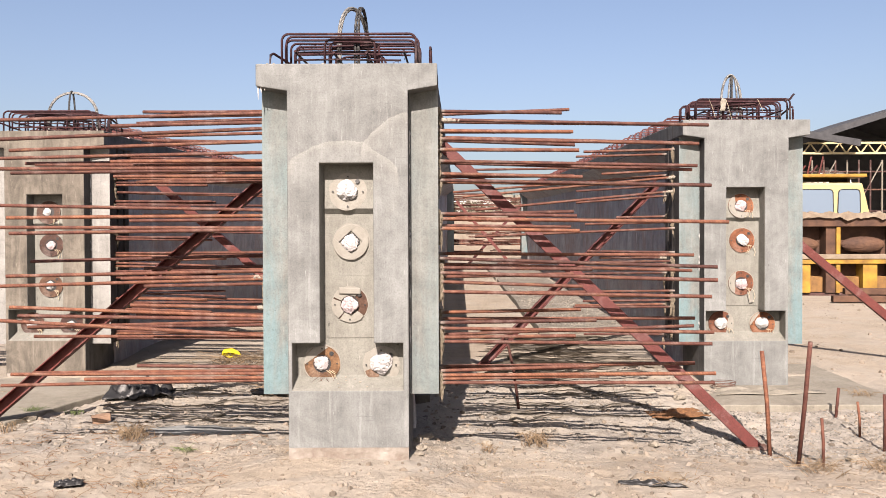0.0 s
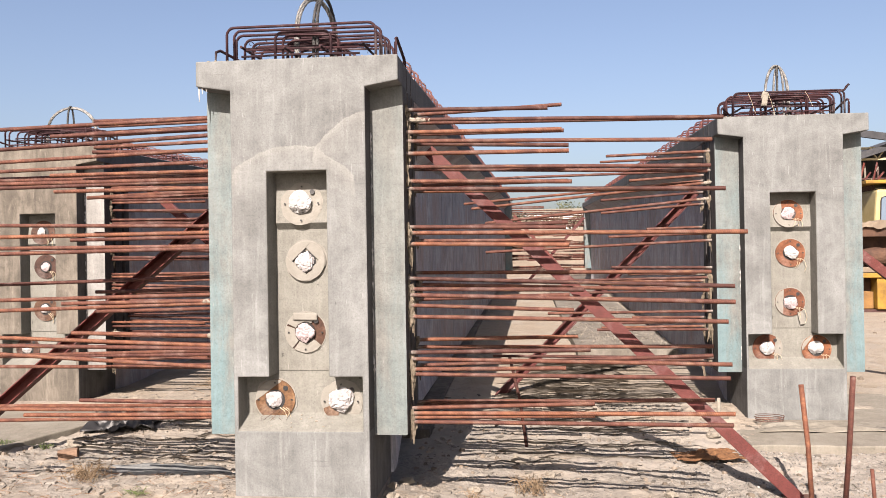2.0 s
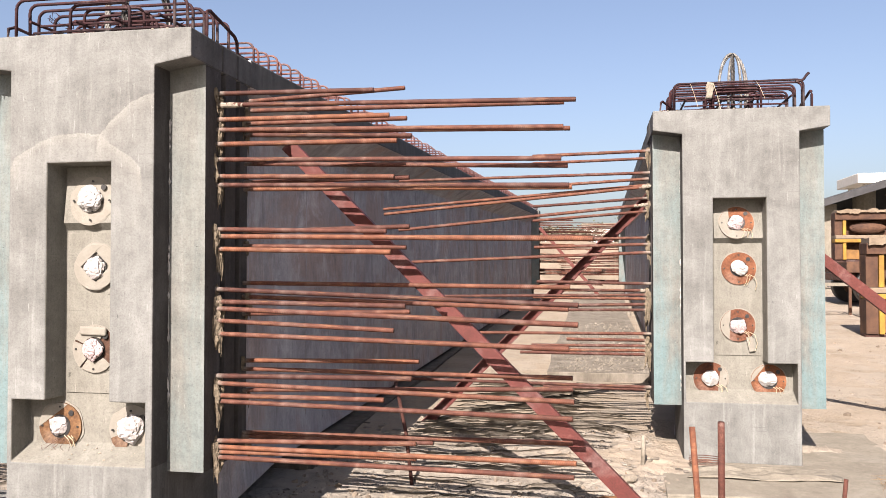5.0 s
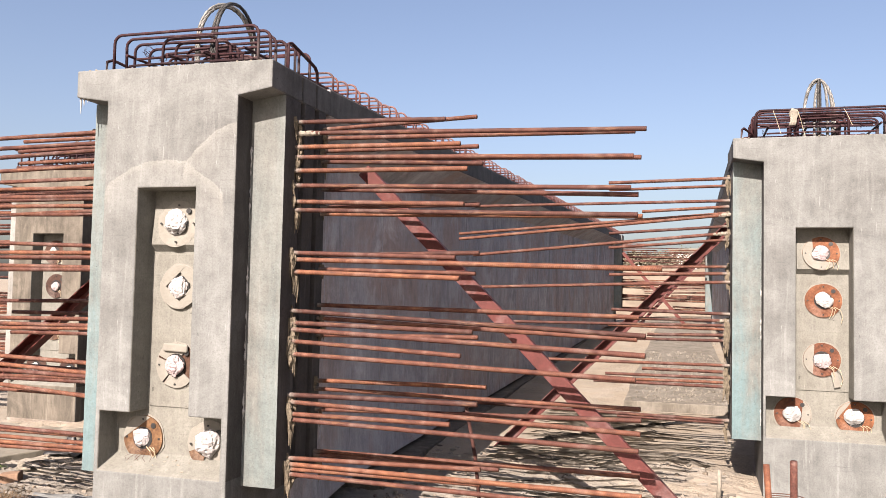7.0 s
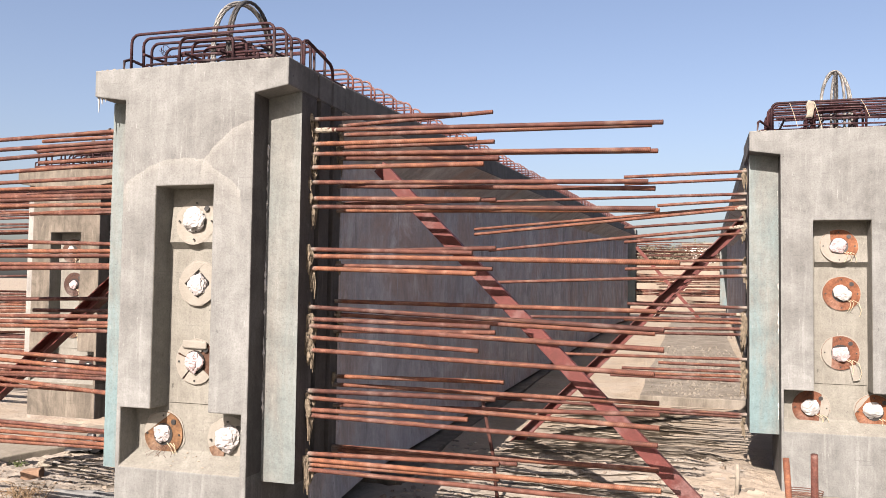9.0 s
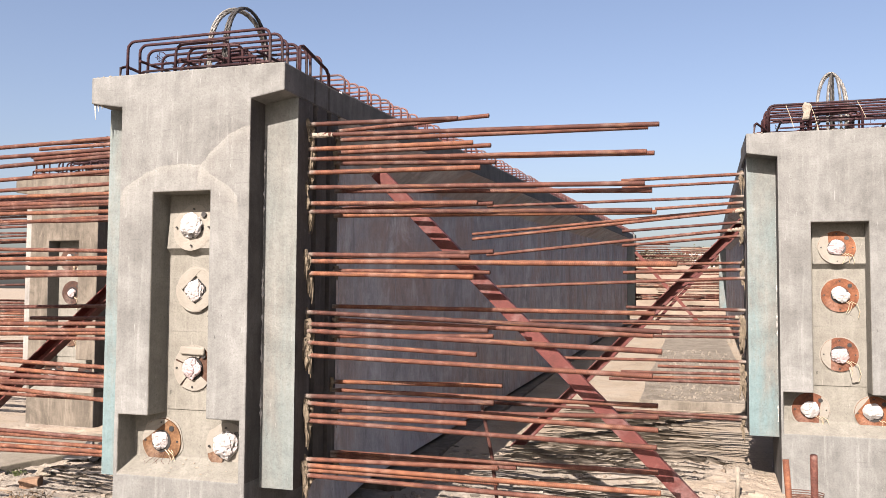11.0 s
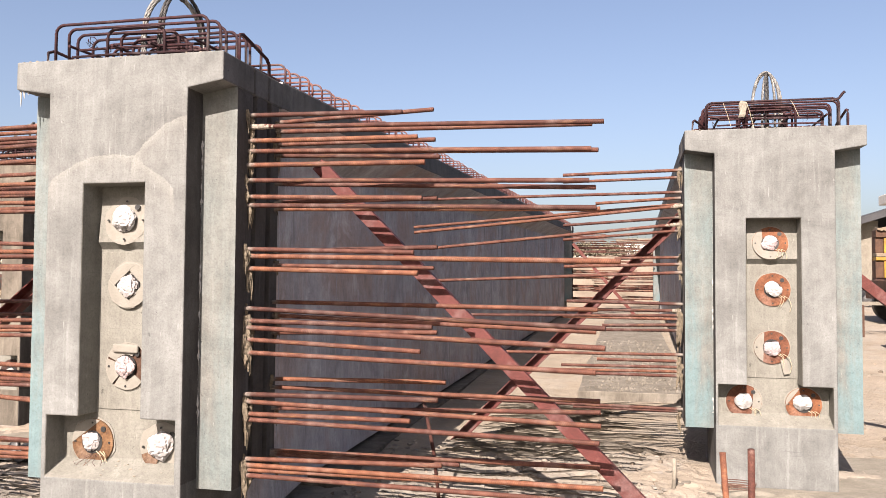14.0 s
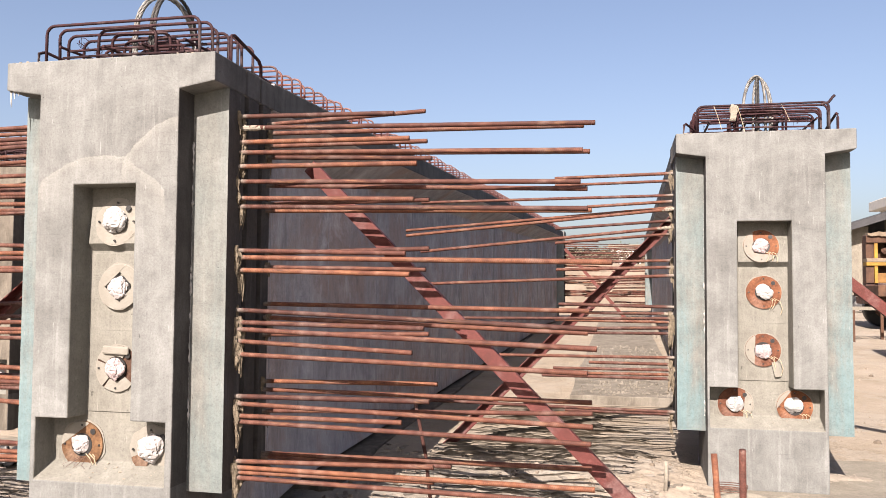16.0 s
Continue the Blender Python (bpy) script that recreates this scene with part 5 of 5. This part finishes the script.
def slurry_layers(x0, x1, y0, y1, count, seed, material, label, tall=1.0):
    """Ragged sheets of set slurry lying over one another, each with an undercut lip, joined into one object."""
    rng = random.Random(seed)
    verts, faces = [], []
    for k in range(count):
        y = y0 + (y1 - y0) * (k + rng.uniform(-0.3, 0.3)) / count
        xa = rng.uniform(x0, x0 + (x1 - x0) * 0.6)
        xb = min(x1, xa + rng.uniform(0.3, 1.1))
        n, thick = max(6, int((xb - xa) / 0.03)), rng.uniform(0.016, 0.034) * tall
        base = len(verts)
        for i in range(n + 1):
            u = i / n
            x = xa + (xb - xa) * u
            front = y + 0.05 * noise.noise(Vector((x * 2.2, y * 3, seed))) + 0.022 * noise.noise(Vector((x * 9, y * 7, seed)))
            end = min(1.0, 6 * u, 6 * (1 - u))
            g = ground_z(x, front)
            lift = thick * (0.6 + 0.8 * abs(noise.noise(Vector((x * 5, y * 5, 2.0))))) * end
            deep = (0.06 + 0.03 * noise.noise(Vector((x * 4, y, 7.0)))) * (0.3 + 0.7 * end)
            verts += [(x, front + 0.025, g - 0.01), (x, front + 0.012, g + lift * 0.55), (x, front, g + lift), (x, front + deep, ground_z(x, front + deep) - 0.004)]
        for i in range(n):
            a0, b0 = base + i * 4, base + (i + 1) * 4
            for j in range(4):
                faces.append((a0 + j, b0 + j, b0 + (j + 1) % 4, a0 + (j + 1) % 4))
        faces += [tuple(base + j for j in range(4)), tuple(base + n * 4 + j for j in (3, 2, 1, 0))]
    me = bpy.data.meshes.new("slurry_layers")
    me.from_pydata(verts, [], faces)
    me.materials.append(material)
    tagged(link("slurry_layers", me), label, "set slurry", kind="stuff")


SLURRY = plain("set_slurry", (0.098, 0.088, 0.075), (0.225, 0.205, 0.178), 11, 0.95, 0.012)
slurry_layers(0.95, 2.9, 8.5, 11.4, 150, 3, SLURRY, "ragged grey layers of set slurry under the bars")
slurry_layers(0.9, 2.7, 6.9, 8.4, 20, 4, SLURRY, "ragged grey layers of set slurry under the bars")
slurry_layers(-2.6, -0.65, 6.7, 8.0, 15, 5, SLURRY, "ragged grey layers of set slurry under the bars")
CRUST = plain("sand_crust", (0.170, 0.142, 0.112), (0.262, 0.228, 0.185), 14, 0.95, 0.01)
slurry_layers(1.70, 2.2, 5.29, 5.29, 1, 9, CRUST, "lifted edge of pale crust on the sand", 2.0)


CLOD = Mat("clods", 0.95, 0, 0.15)
CLOD.color(CLOD.ramp(CLOD.island(), (0.0, (0.078, 0.065, 0.052)), (0.5, (0.151, 0.126, 0.101)), (1.0, (0.172, 0.151, 0.126)))).bump(CLOD.noise(60, 4), 0.006, 0.6)
FLAKE = Mat("mortar_flakes", 0.95, 0, 0.15)
FLAKE.color(FLAKE.ramp(FLAKE.island(), (0.0, (0.078, 0.071, 0.061)), (0.5, (0.139, 0.126, 0.109)), (1.0, (0.202, 0.187, 0.166)))).bump(FLAKE.noise(60, 4), 0.006, 0.6)
scatter("clods", 13000, (-4.0, 3.2), (5.2, 8.6), "small loose clods and pebbles", "pebbles", CLOD.m, 1, clod)
GRAVEL = Mat("gravel", 0.9, 0, 0.2)
GRAVEL.color(GRAVEL.ramp(GRAVEL.island(), (0.0, (0.057, 0.054, 0.050)), (0.4, (0.110, 0.105, 0.097)), (0.8, (0.160, 0.152, 0.138)), (1.0, (0.231, 0.222, 0.206)))).bump(GRAVEL.noise(80, 4), 0.004, 0.6)
scatter("gravel", 12000, (2.3, 5.95), (4.8, 7.2), "loose grey gravel spilt round the stakes", "gravel", GRAVEL.m, 11, crumb)
scatter("rubble_crumbs", 2500, (0.5, 5.2), (1.6, 7.4), "pale crumbled mortar beside the girder", "rubble", FLAKE.m, 12, crumb)
scatter("twigs", 260, (-2.6, 4.6), (-0.7, 6.4), "brown dead weed stalks strewn about", "twigs", FIBRE, 13, straw)
scatter("mortar_flakes", 900, (-2.8, 5.9), (4.6, 9.0), "broken flakes of spilt mortar", "rubble", FLAKE.m, 2, flake)
scatter("bed_rubble", 3200, (2.0, 11.65), (3.2, 18.0), "pale crumbs and dirt strewn over the casting bed", "rubble", CONCRETE_BED, 14, clod, bed=0.056)
scatter("yard_litter", 700, (4.6, 8.5), (10.5, 16.0), "small pale litter strewn over the yard", "litter", CLOD.m, 15, big_clod, lift=0.001)
scatter("straw", 330, (-4.0, 3.6), (5.2, 8.0), "dry straw and twig bits strewn about", "straw", DRY, 3, straw)


# ---- yard behind: formwork, truck, sheds, bank, trees ----
RUST_PANEL = plain("rust_orange_panel", (0.092, 0.048, 0.019), (0.189, 0.101, 0.033), 5, 0.8)
DUSTY = plain("dusty_ledge", (0.114, 0.087, 0.064), (0.189, 0.155, 0.117), 6, 0.95)


def formwork(x0, x1, y, z0, z1, label):
    t = thing("formwork_panel", label, "formwork", "", pose(x0, y, z0))
    w, h = x1 - x0, z1 - z0
    mid = h * 0.47
    part("skin", box(0, w, 0.30, 0.34, 0, h), RUSTY_SHEET, t, "rust-brown steel skin")
    part("rail", box(0, w, 0.04, 0.30, 0.0, 0.07), DARK_STEEL, t, "dark bottom rail", bevel=0.01)
    part("rail", box(0, w, -0.06, 0.30, mid - 0.10, mid - 0.005), YELLOW, t, "worn yellow middle rail", bevel=0.012)
    part("ledge", box(0, w, -0.08, 0.30, mid, mid + 0.10), DUSTY, t, "dusty brown ledge over the rail", bevel=0.014)
    part("rail", box(0, w, -0.06, 0.30, h - 0.2, h), RUSTY_SHEET, t, "rust-brown top rail", bevel=0.012)
    n = int(w / 1.15)
    for k in range(n + 1):
        x = k * (w - 0.30) / n
        for lo, hi in ((0.07, mid - 0.102), (mid + 0.102, h - 0.202)):
            part("post", box(x, x + 0.20, 0.0, 0.296, lo, hi), RUSTY_SHEET, t, "rust-brown post", bevel=0.01)
            part("jamb", box(x + 0.204, x + 0.29, -0.03, 0.296, lo, hi), YELLOW, t, "worn yellow post edge", bevel=0.01)
        if k < n:
            step = (w - 0.30) / n
            part("post", box(x + step * 0.55, x + step * 0.55 + 0.30, -0.02, 0.296, 0.075, mid - 0.104), YELLOW, t, "broad worn yellow post", bevel=0.012)
            for p0, p1 in ((x + 0.30, x + step * 0.54), (x + step * 0.55 + 0.31, x + step - 0.01)):
                b = bmesh.new()
                add_prism(b, [(p0, 0.08), (p1, 0.08), (p1, mid * 0.52), (p0, mid * 0.55)], 0.12, 0.29)
                part("panel", b, RUST_PANEL, t, "orange rusted panel", bevel=0.01)
            b = lump(0.21, 2.2, 0.62, 0.80, 0.05, k + 3, 4, 5.0)
            part("caked_roll", b, RUSTY_SHEET, t, "brown cement-caked roll", pose(x + 0.29 + (step - 0.29) / 2, 0.16, mid + 0.30))
    crust = box(0.02, w - 0.02, -0.12, 0.32, h, h + 0.07)
    bmesh.ops.subdivide_edges(crust, edges=[e for e in crust.edges if e.calc_length() > 1], cuts=60)
    bmesh.ops.subdivide_edges(crust, edges=[e for e in crust.edges if 0.2 < e.calc_length() < 1], cuts=3, use_grid_fill=True)
    for v in crust.verts:
        q = noise.fractal(v.co * 5, 0.9, 2.0, 4)
        v.co += Vector((0, -0.03 * abs(q), 0.06 * q if v.co.z > h + 0.02 else -0.07 * max(0.0, q + 0.3) * (v.co.y < 0)))
    part("dried_crust", crust, DUSTY, t, "dried cement crust on the top rail")
    return t


formwork(7.15, 11.6, 17.0, ground_z(9, 17.0) - 0.02, 1.84, "yellow and rust steel girder formwork standing on the ground")
formwork(8.98, 10.75, 25.6, 1.55, 2.90, "yellow steel formwork loaded on a truck")


CAB_YELLOW = plain("faded_yellow_paint", (0.250, 0.204, 0.091), (0.318, 0.273, 0.143), 3, 0.5)
# opaque pale blue: the sky seen in the glass is put into its colour
CAB_GLASS = Mat("pale_cab_glass", 0.12, 0.0, 0.6).color((0.10, 0.135, 0.18)).m


def truck(m):
    t = thing("truck", "cream and yellow truck parked in the yard", "truck", "", m)
    part("chassis", box(-1.25, 3.2, -0.9, 0.9, 0.65, 0.85), DARK_STEEL, t, bevel=0.02)
    part("bed", box(-1.25, 0.6, -1.15, 1.15, 0.86, 1.15), RUSTY_SHEET, t, "rusty load bed", bevel=0.02)
    cab = bmesh.new()
    add_prism(cab, [(0.72, 0.7), (3.1, 0.7), (3.15, 1.6), (2.9, 2.62), (0.8, 2.62), (0.72, 1.6)], -1.15, 1.15)
    c = part("cab", cab, CAB_YELLOW, t, "worn yellow painted cab", bevel=0.07)
    for x0, x1 in ((0.88, 2.02), (2.14, 2.82)):
        pane = [(x0 + 0.10, 1.66), (x1 - 0.10, 1.66), (x1 - 0.03, 1.69), (x1, 1.76), (x1 - 0.02, 2.32), (x1 - 0.05, 2.39), (x1 - 0.12, 2.42), (x0 + 0.12, 2.42), (x0 + 0.05, 2.39), (x0 + 0.02, 2.32), (x0, 1.76), (x0 + 0.03, 1.69)]
        glass = bmesh.new()
        add_prism(glass, pane, -1.163, -1.14)
        win = part("side_window", glass, CAB_GLASS, c, "blue-grey side glass")
        for p, q in zip(pane, pane[1:] + pane[:1]):
            part("window_rubber", tube([(p[0], -1.166, p[1]), (q[0], -1.166, q[1])], 0.016, 5), BLACK_SHEET, win)
    part("roof_visor", box(0.5, 3.0, -1.2, 1.2, 2.78, 2.88), YELLOW, t, "yellow roof board", bevel=0.02)
    for x in (0.9, 2.7):
        part("roof_post", box(x, x + 0.08, -0.6, 0.6, 2.6, 2.79), DARK_STEEL, t)
    for x in (-0.55, 1.9):
        for y in (-1.0, 1.0):
            b = bmesh.new()
            bmesh.ops.create_cone(b, cap_ends=True, segments=28, radius1=0.5, radius2=0.5, depth=0.3, matrix=pose(x, y, 0.5, 90))
            wh = part("wheel", b, BLACK_SHEET, t, "black rubber tyre", bevel=0.05)
            b = bmesh.new()
            bmesh.ops.create_cone(b, cap_ends=True, segments=20, radius1=0.24, radius2=0.24, depth=0.32, matrix=pose(x, y, 0.5, 90))
            part("rim", b, DARK_STEEL, wh)
    return t


truck(pose(10.2, 25.6, ground_z(10, 25.6)))


def beam_stack(x, y):
    z = ground_z(x, y)
    for k, (dx, dy, dz, ln) in enumerate(((0, 0, 0.0, 2.6), (0.5, 0.35, 0.0, 2.4), (0.3, 0.16, 0.13, 2.2))):
        ob = part("steel_beam", box(0, ln, -0.08, 0.08, 0, 0.12), RUSTY_SHEET, m=pose(x + dx, y + dy, z + dz + 0.02, 0, 0, -8), bevel=0.01)
        tagged(ob, "brown rusty steel beam lying in a low stack", "steel beam", "stacked beams")


beam_stack(8.0, 15.6)


def work_table(x, y):
    z = ground_z(x, y)
    t = thing("trestle", "bare steel trestle frame standing in the yard", "trestle", "", pose(x, y, z))
    for ly in (0, 0.8):
        part("rail", box(0, 2.4, ly, ly + 0.06, 0.7, 0.76), CONCRETE_PAD, t, "pale dusty rail")
        for lx in (0.0, 0.8, 1.6, 2.34):
            part("leg", box(lx, lx + 0.06, ly, ly + 0.06, 0, 0.7), RUSTY_SHEET, t)
    for lx in np.arange(0.05, 2.4, 0.3):
        part("rung", box(lx, lx + 0.04, 0.06, 0.8, 0.70, 0.74), RUSTY_SHEET, t)


work_table(7.5, 21.2)


crumpled("tarpaulin", 12.6, 38.0, 1.3, 0.6, 1.1, BLACK_SHEET, "dark tarpaulin thrown over a pile in the yard", "tarpaulin", 15)


def shed():
    t = thing("long_shed", "long grey-roofed casting shed with lattice girders", "shed", "", pose(13.0, 46, 0.4))
    bm = bmesh.new()
    add_prism(bm, [(-1.0, 3.82), (15, 8.87), (31, 3.82), (31, 3.47), (15, 8.52), (-1.0, 3.47)], -1, 12)
    part("roof", bm, GREY_SHEET, t, "dark grey sheet roof")
    bm = bmesh.new()
    add_prism(bm, [(-0.8, 0), (30.8, 0), (30.8, 3.5), (15, 8.5), (-0.8, 3.5)], 10.0, 10.3)
    part("back_wall", bm, GREY_SHEET, t, "grey sheet back wall")
    bm = box(5.0, 10.4, -1.4, -1.2, -0.18, 0.18, m=pose(0, 0, 6.6 + 0.165 * 7.2, 0, 9.4) )
    part("eave_beam", bm, GREY_SHEET, t, "dark sagging eave sheet")
    arch = bmesh.new()
    add_prism(arch, [(1.3 * math.cos(k * math.pi / 16), 1.3 * math.sin(k * math.pi / 16)) for k in range(17)], 0.6, 3.0)
    part("arched_tank", arch, WHITEWASH, t, "pale arched tank among the scaffold", pose(9.6, 0, 3.5))
    part("tank_stand", box(8.4, 10.8, 0.7, 2.9, 0, 3.49), DARK_STEEL, t, "dark steel tank stand")
    for k in range(9):
        x = 5.6 + 0.32 * k
        part("tower_strut", tube([(x, -0.8, 4.0 + 0.5 * (k % 2)), (x + 0.32, -0.8, 5.4 - 0.5 * (k % 2))], 0.05, 5), RED_OXIDE, t, "red scaffold tower strut")
    part("end_wall", box(-0.9, 1.6, 0.0, 0.25, 0, 4.2), CONCRETE_PAD, t, "pale concrete wall")
    for x in (3.5, 9.5, 15.5, 21.5, 27.5):
        b = bmesh.new()
        bmesh.ops.create_cone(b, cap_ends=True, segments=20, radius1=0.55, radius2=0.55, depth=5.0, matrix=pose(x, 2, 2.5))
        part("column", b, CONCRETE_PAD, t, "round concrete column")
    for zz in (5.55, 6.12):
        part("truss_chord", box(5.0, 26, -0.6, -0.45, zz, zz + 0.11), CREAM, t, "cream lattice girder chord")
    for k in range(26):
        x = 5.1 + k * 0.8
        part("truss_web", tube([(x, -0.52, 5.6), (x + 0.4, -0.52, 6.15), (x + 0.8, -0.52, 5.6)], 0.055, 5), CREAM, t)
    for k in range(24):
        x = 4.2 + k * 0.65
        part("scaffold_pole", tube([(x, -0.3, 0), (x, -0.3, 5.25)], 0.05, 6), DARK_STEEL if k % 3 else CONCRETE_PAD, t)
        part("scaffold_brace", tube([(x, -0.34, 0.4 + 1.2 * (k % 4)), (x + 0.65, -0.34, 1.6 + 1.2 * (k % 4))], 0.035, 5), CONCRETE_PAD if k % 2 else DARK_STEEL, t)
    for zz in (1.2, 2.4, 3.6, 4.6):
        part("scaffold_ledger", tube([(3.8, -0.3, zz), (19, -0.3, zz)], 0.045, 6), DARK_STEEL, t)


shed()


def canopy():
    t = thing("far_canopy", "distant white flat canopy on posts", "canopy", "", pose(31.0, 98, 2.0))
    part("slab", box(0, 7.5, 0, 8, 8.6, 9.7), WHITEWASH, t, "white flat canopy slab", bevel=0.08)
    for x in (1.0, 6.0):
        for y in (1.0, 6.5):
            part("post", box(x, x + 0.6, y, y + 0.6, -2.0, 8.59), WHITEWASH, t)


canopy()


def bank():
    """A long earth bank behind the far girder ends."""
    xs, ys = np.arange(-16, 22, 0.35), np.arange(31, 48, 0.35)
    verts, w = [], len(xs)
    for y in ys:
        for x in xs:
            rise = max(0.0, min(1.0, (y - 31.5) / 2.6)) * max(0.0, min(1.0, (47.5 - y) / 6)) * max(0.0, min(1.0, (x + 16) / 4)) * max(0.0, min(1.0, (7.5 - x) / 2.5))
            verts.append((x, y, ground_z(x, y) - 0.05 + 1.9 * rise + 0.22 * rise * noise.fractal(Vector((x * 0.8, y * 0.8, 3)), 1, 2, 4)))
    faces = [(j * w + i, j * w + i + 1, (j + 1) * w + i + 1, (j + 1) * w + i) for j in range(len(ys) - 1) for i in range(w - 1)]
    me = bpy.data.meshes.new("earth_bank")
    me.from_pydata(verts, [], faces)
    me.materials.append(BANK)
    tagged(link("earth_bank", me), "tan earth bank beyond the girders", "earth bank", kind="structure")


bank()


def scrub(x, y, r, h, seed, z=None):
    rng = random.Random(seed)
    t = thing("shrub", "dusty dry scrub on the bank", "shrub", "scrub on the bank", pose(x, y, ground_z(x, y) + 1.85 if z is None else z))
    bm = bmesh.new()
    for k in range(5):
        add_tube(bm, [(0, 0, -0.2), (rng.uniform(-r, r) * 0.5, rng.uniform(-r, r) * 0.5, h * 0.5), (rng.uniform(-r, r) * 0.8, rng.uniform(-r, r) * 0.8, h * 0.9)], 0.03, 4, (1, 0.6, 0.2))
    part("stems", bm, BARK, t)
    vs, fs = [], []
    for k in range(420):
        a0, u = rng.uniform(0, math.tau), rng.random() ** 0.5
        p = Vector((math.cos(a0) * r * u, math.sin(a0) * r * u, h * (0.2 + 0.8 * rng.random() * (1 - 0.4 * u * u))))
        q, s = Vector((rng.gauss(0, 1), rng.gauss(0, 1), rng.gauss(0, 1))).normalized(), rng.uniform(0.05, 0.12) * (0.6 + h * 0.25)
        o = q.orthogonal().normalized()
        c = q.cross(o)
        n = len(vs)
        vs += [p + o * s, p + c * s * 0.5, p - o * s, p - c * s * 0.5]
        fs.append((n, n + 1, n + 2, n + 3))
    me = bpy.data.meshes.new("leaves")
    me.from_pydata(vs, [], fs)
    me.materials.append(SCRUB)
    link("leaves", me, t)


rng = random.Random(5)
for k in range(16):
    scrub(-3 + k * 0.62 + rng.uniform(-.2, .2), 36 + rng.uniform(-1, 1.5), rng.uniform(0.4, 0.8), rng.uniform(0.4, 0.8), 400 + k)


def tree(x, y, h, r, seed):
    rng = random.Random(seed)
    t = thing("tree", "distant pale green tree with an open crown", "tree", "far trees", pose(x, y, 0.3))
    bm = bmesh.new()
    add_tube(bm, [(0, 0, -0.3), (0.1, 0, h * 0.3), (0.0, 0.1, h * 0.6), (0.1, 0, h * 0.85)], 0.22, 8, (1, 0.8, 0.5, 0.2))
    for k in range(7):
        z0, an = h * rng.uniform(0.25, 0.6), rng.uniform(0, math.tau)
        add_tube(bm, [(0, 0, z0), (math.cos(an) * r * 0.5, math.sin(an) * r * 0.5, z0 + h * 0.15), (math.cos(an) * r * 0.8, math.sin(an) * r * 0.8, z0 + h * 0.28)], 0.09, 5, (1, 0.6, 0.25))
    part("trunk", bm, BARK, t)
    vs, fs = [], []
    cl = [(rng.gauss(0, r * 0.42), rng.gauss(0, r * 0.42), h * rng.uniform(0.42, 0.95), rng.uniform(0.5, 1.1) * r * 0.35) for k in range(22)]
    for k in range(3500):
        cx, cy, cz, cr = rng.choice(cl)
        p = Vector((cx, cy, cz)) + Vector((rng.gauss(0, 1), rng.gauss(0, 1), rng.gauss(0, 0.8))) * cr * 0.6
        q, s = Vector((rng.gauss(0, 1), rng.gauss(0, 1), rng.gauss(0, 1))).normalized(), rng.uniform(0.07, 0.16)
        o = q.orthogonal().normalized()
        c = q.cross(o)
        n = len(vs)
        vs += [p + o * s, p + c * s * 0.6, p - o * s, p - c * s * 0.6]
        fs.append((n, n + 1, n + 2, n + 3))
    me = bpy.data.meshes.new("crown")
    me.from_pydata(vs, [], fs)
    me.materials.append(LEAF)
    link("crown", me, t)


tree(6.4, 96, 6.6, 2.6, 1)
tree(1.0, 104, 5.6, 2.6, 2)
tree(12.5, 110, 5.8, 2.8, 3)
tree(-6.0, 108, 5.6, 2.8, 4)


def house(x, y, w, d, h, label, material, n):
    t = thing("house", label, "house", "far houses", pose(x, y, 0.2))
    part("wall", box(0, w, 0, d, 0, h), material, t)
    part("roof", box(-0.3, w + 0.3, -0.3, d + 0.3, h, h + 0.35), CONCRETE_PAD, t)
    for k in range(n):
        x0 = (k + 0.5) * w / n - 0.5
        win = part("window", box(x0, x0 + 1.0, -0.06, 0.06, h * 0.45, h * 0.45 + 1.2), GLASS_DARK, t)
        part("sill", box(x0 - 0.1, x0 + 1.1, -0.16, -0.062, h * 0.45 - 0.12, h * 0.45), WHITEWASH, win)


house(1.5, 92, 6.5, 6, 5.6, "distant white flat-roofed house", WHITEWASH, 4)
house(9.5, 100, 9, 6, 6.0, "distant pale flat-roofed house", CONCRETE_PAD, 5)
house(-9, 97, 7, 6, 5.2, "distant white flat-roofed house", WHITEWASH, 4)
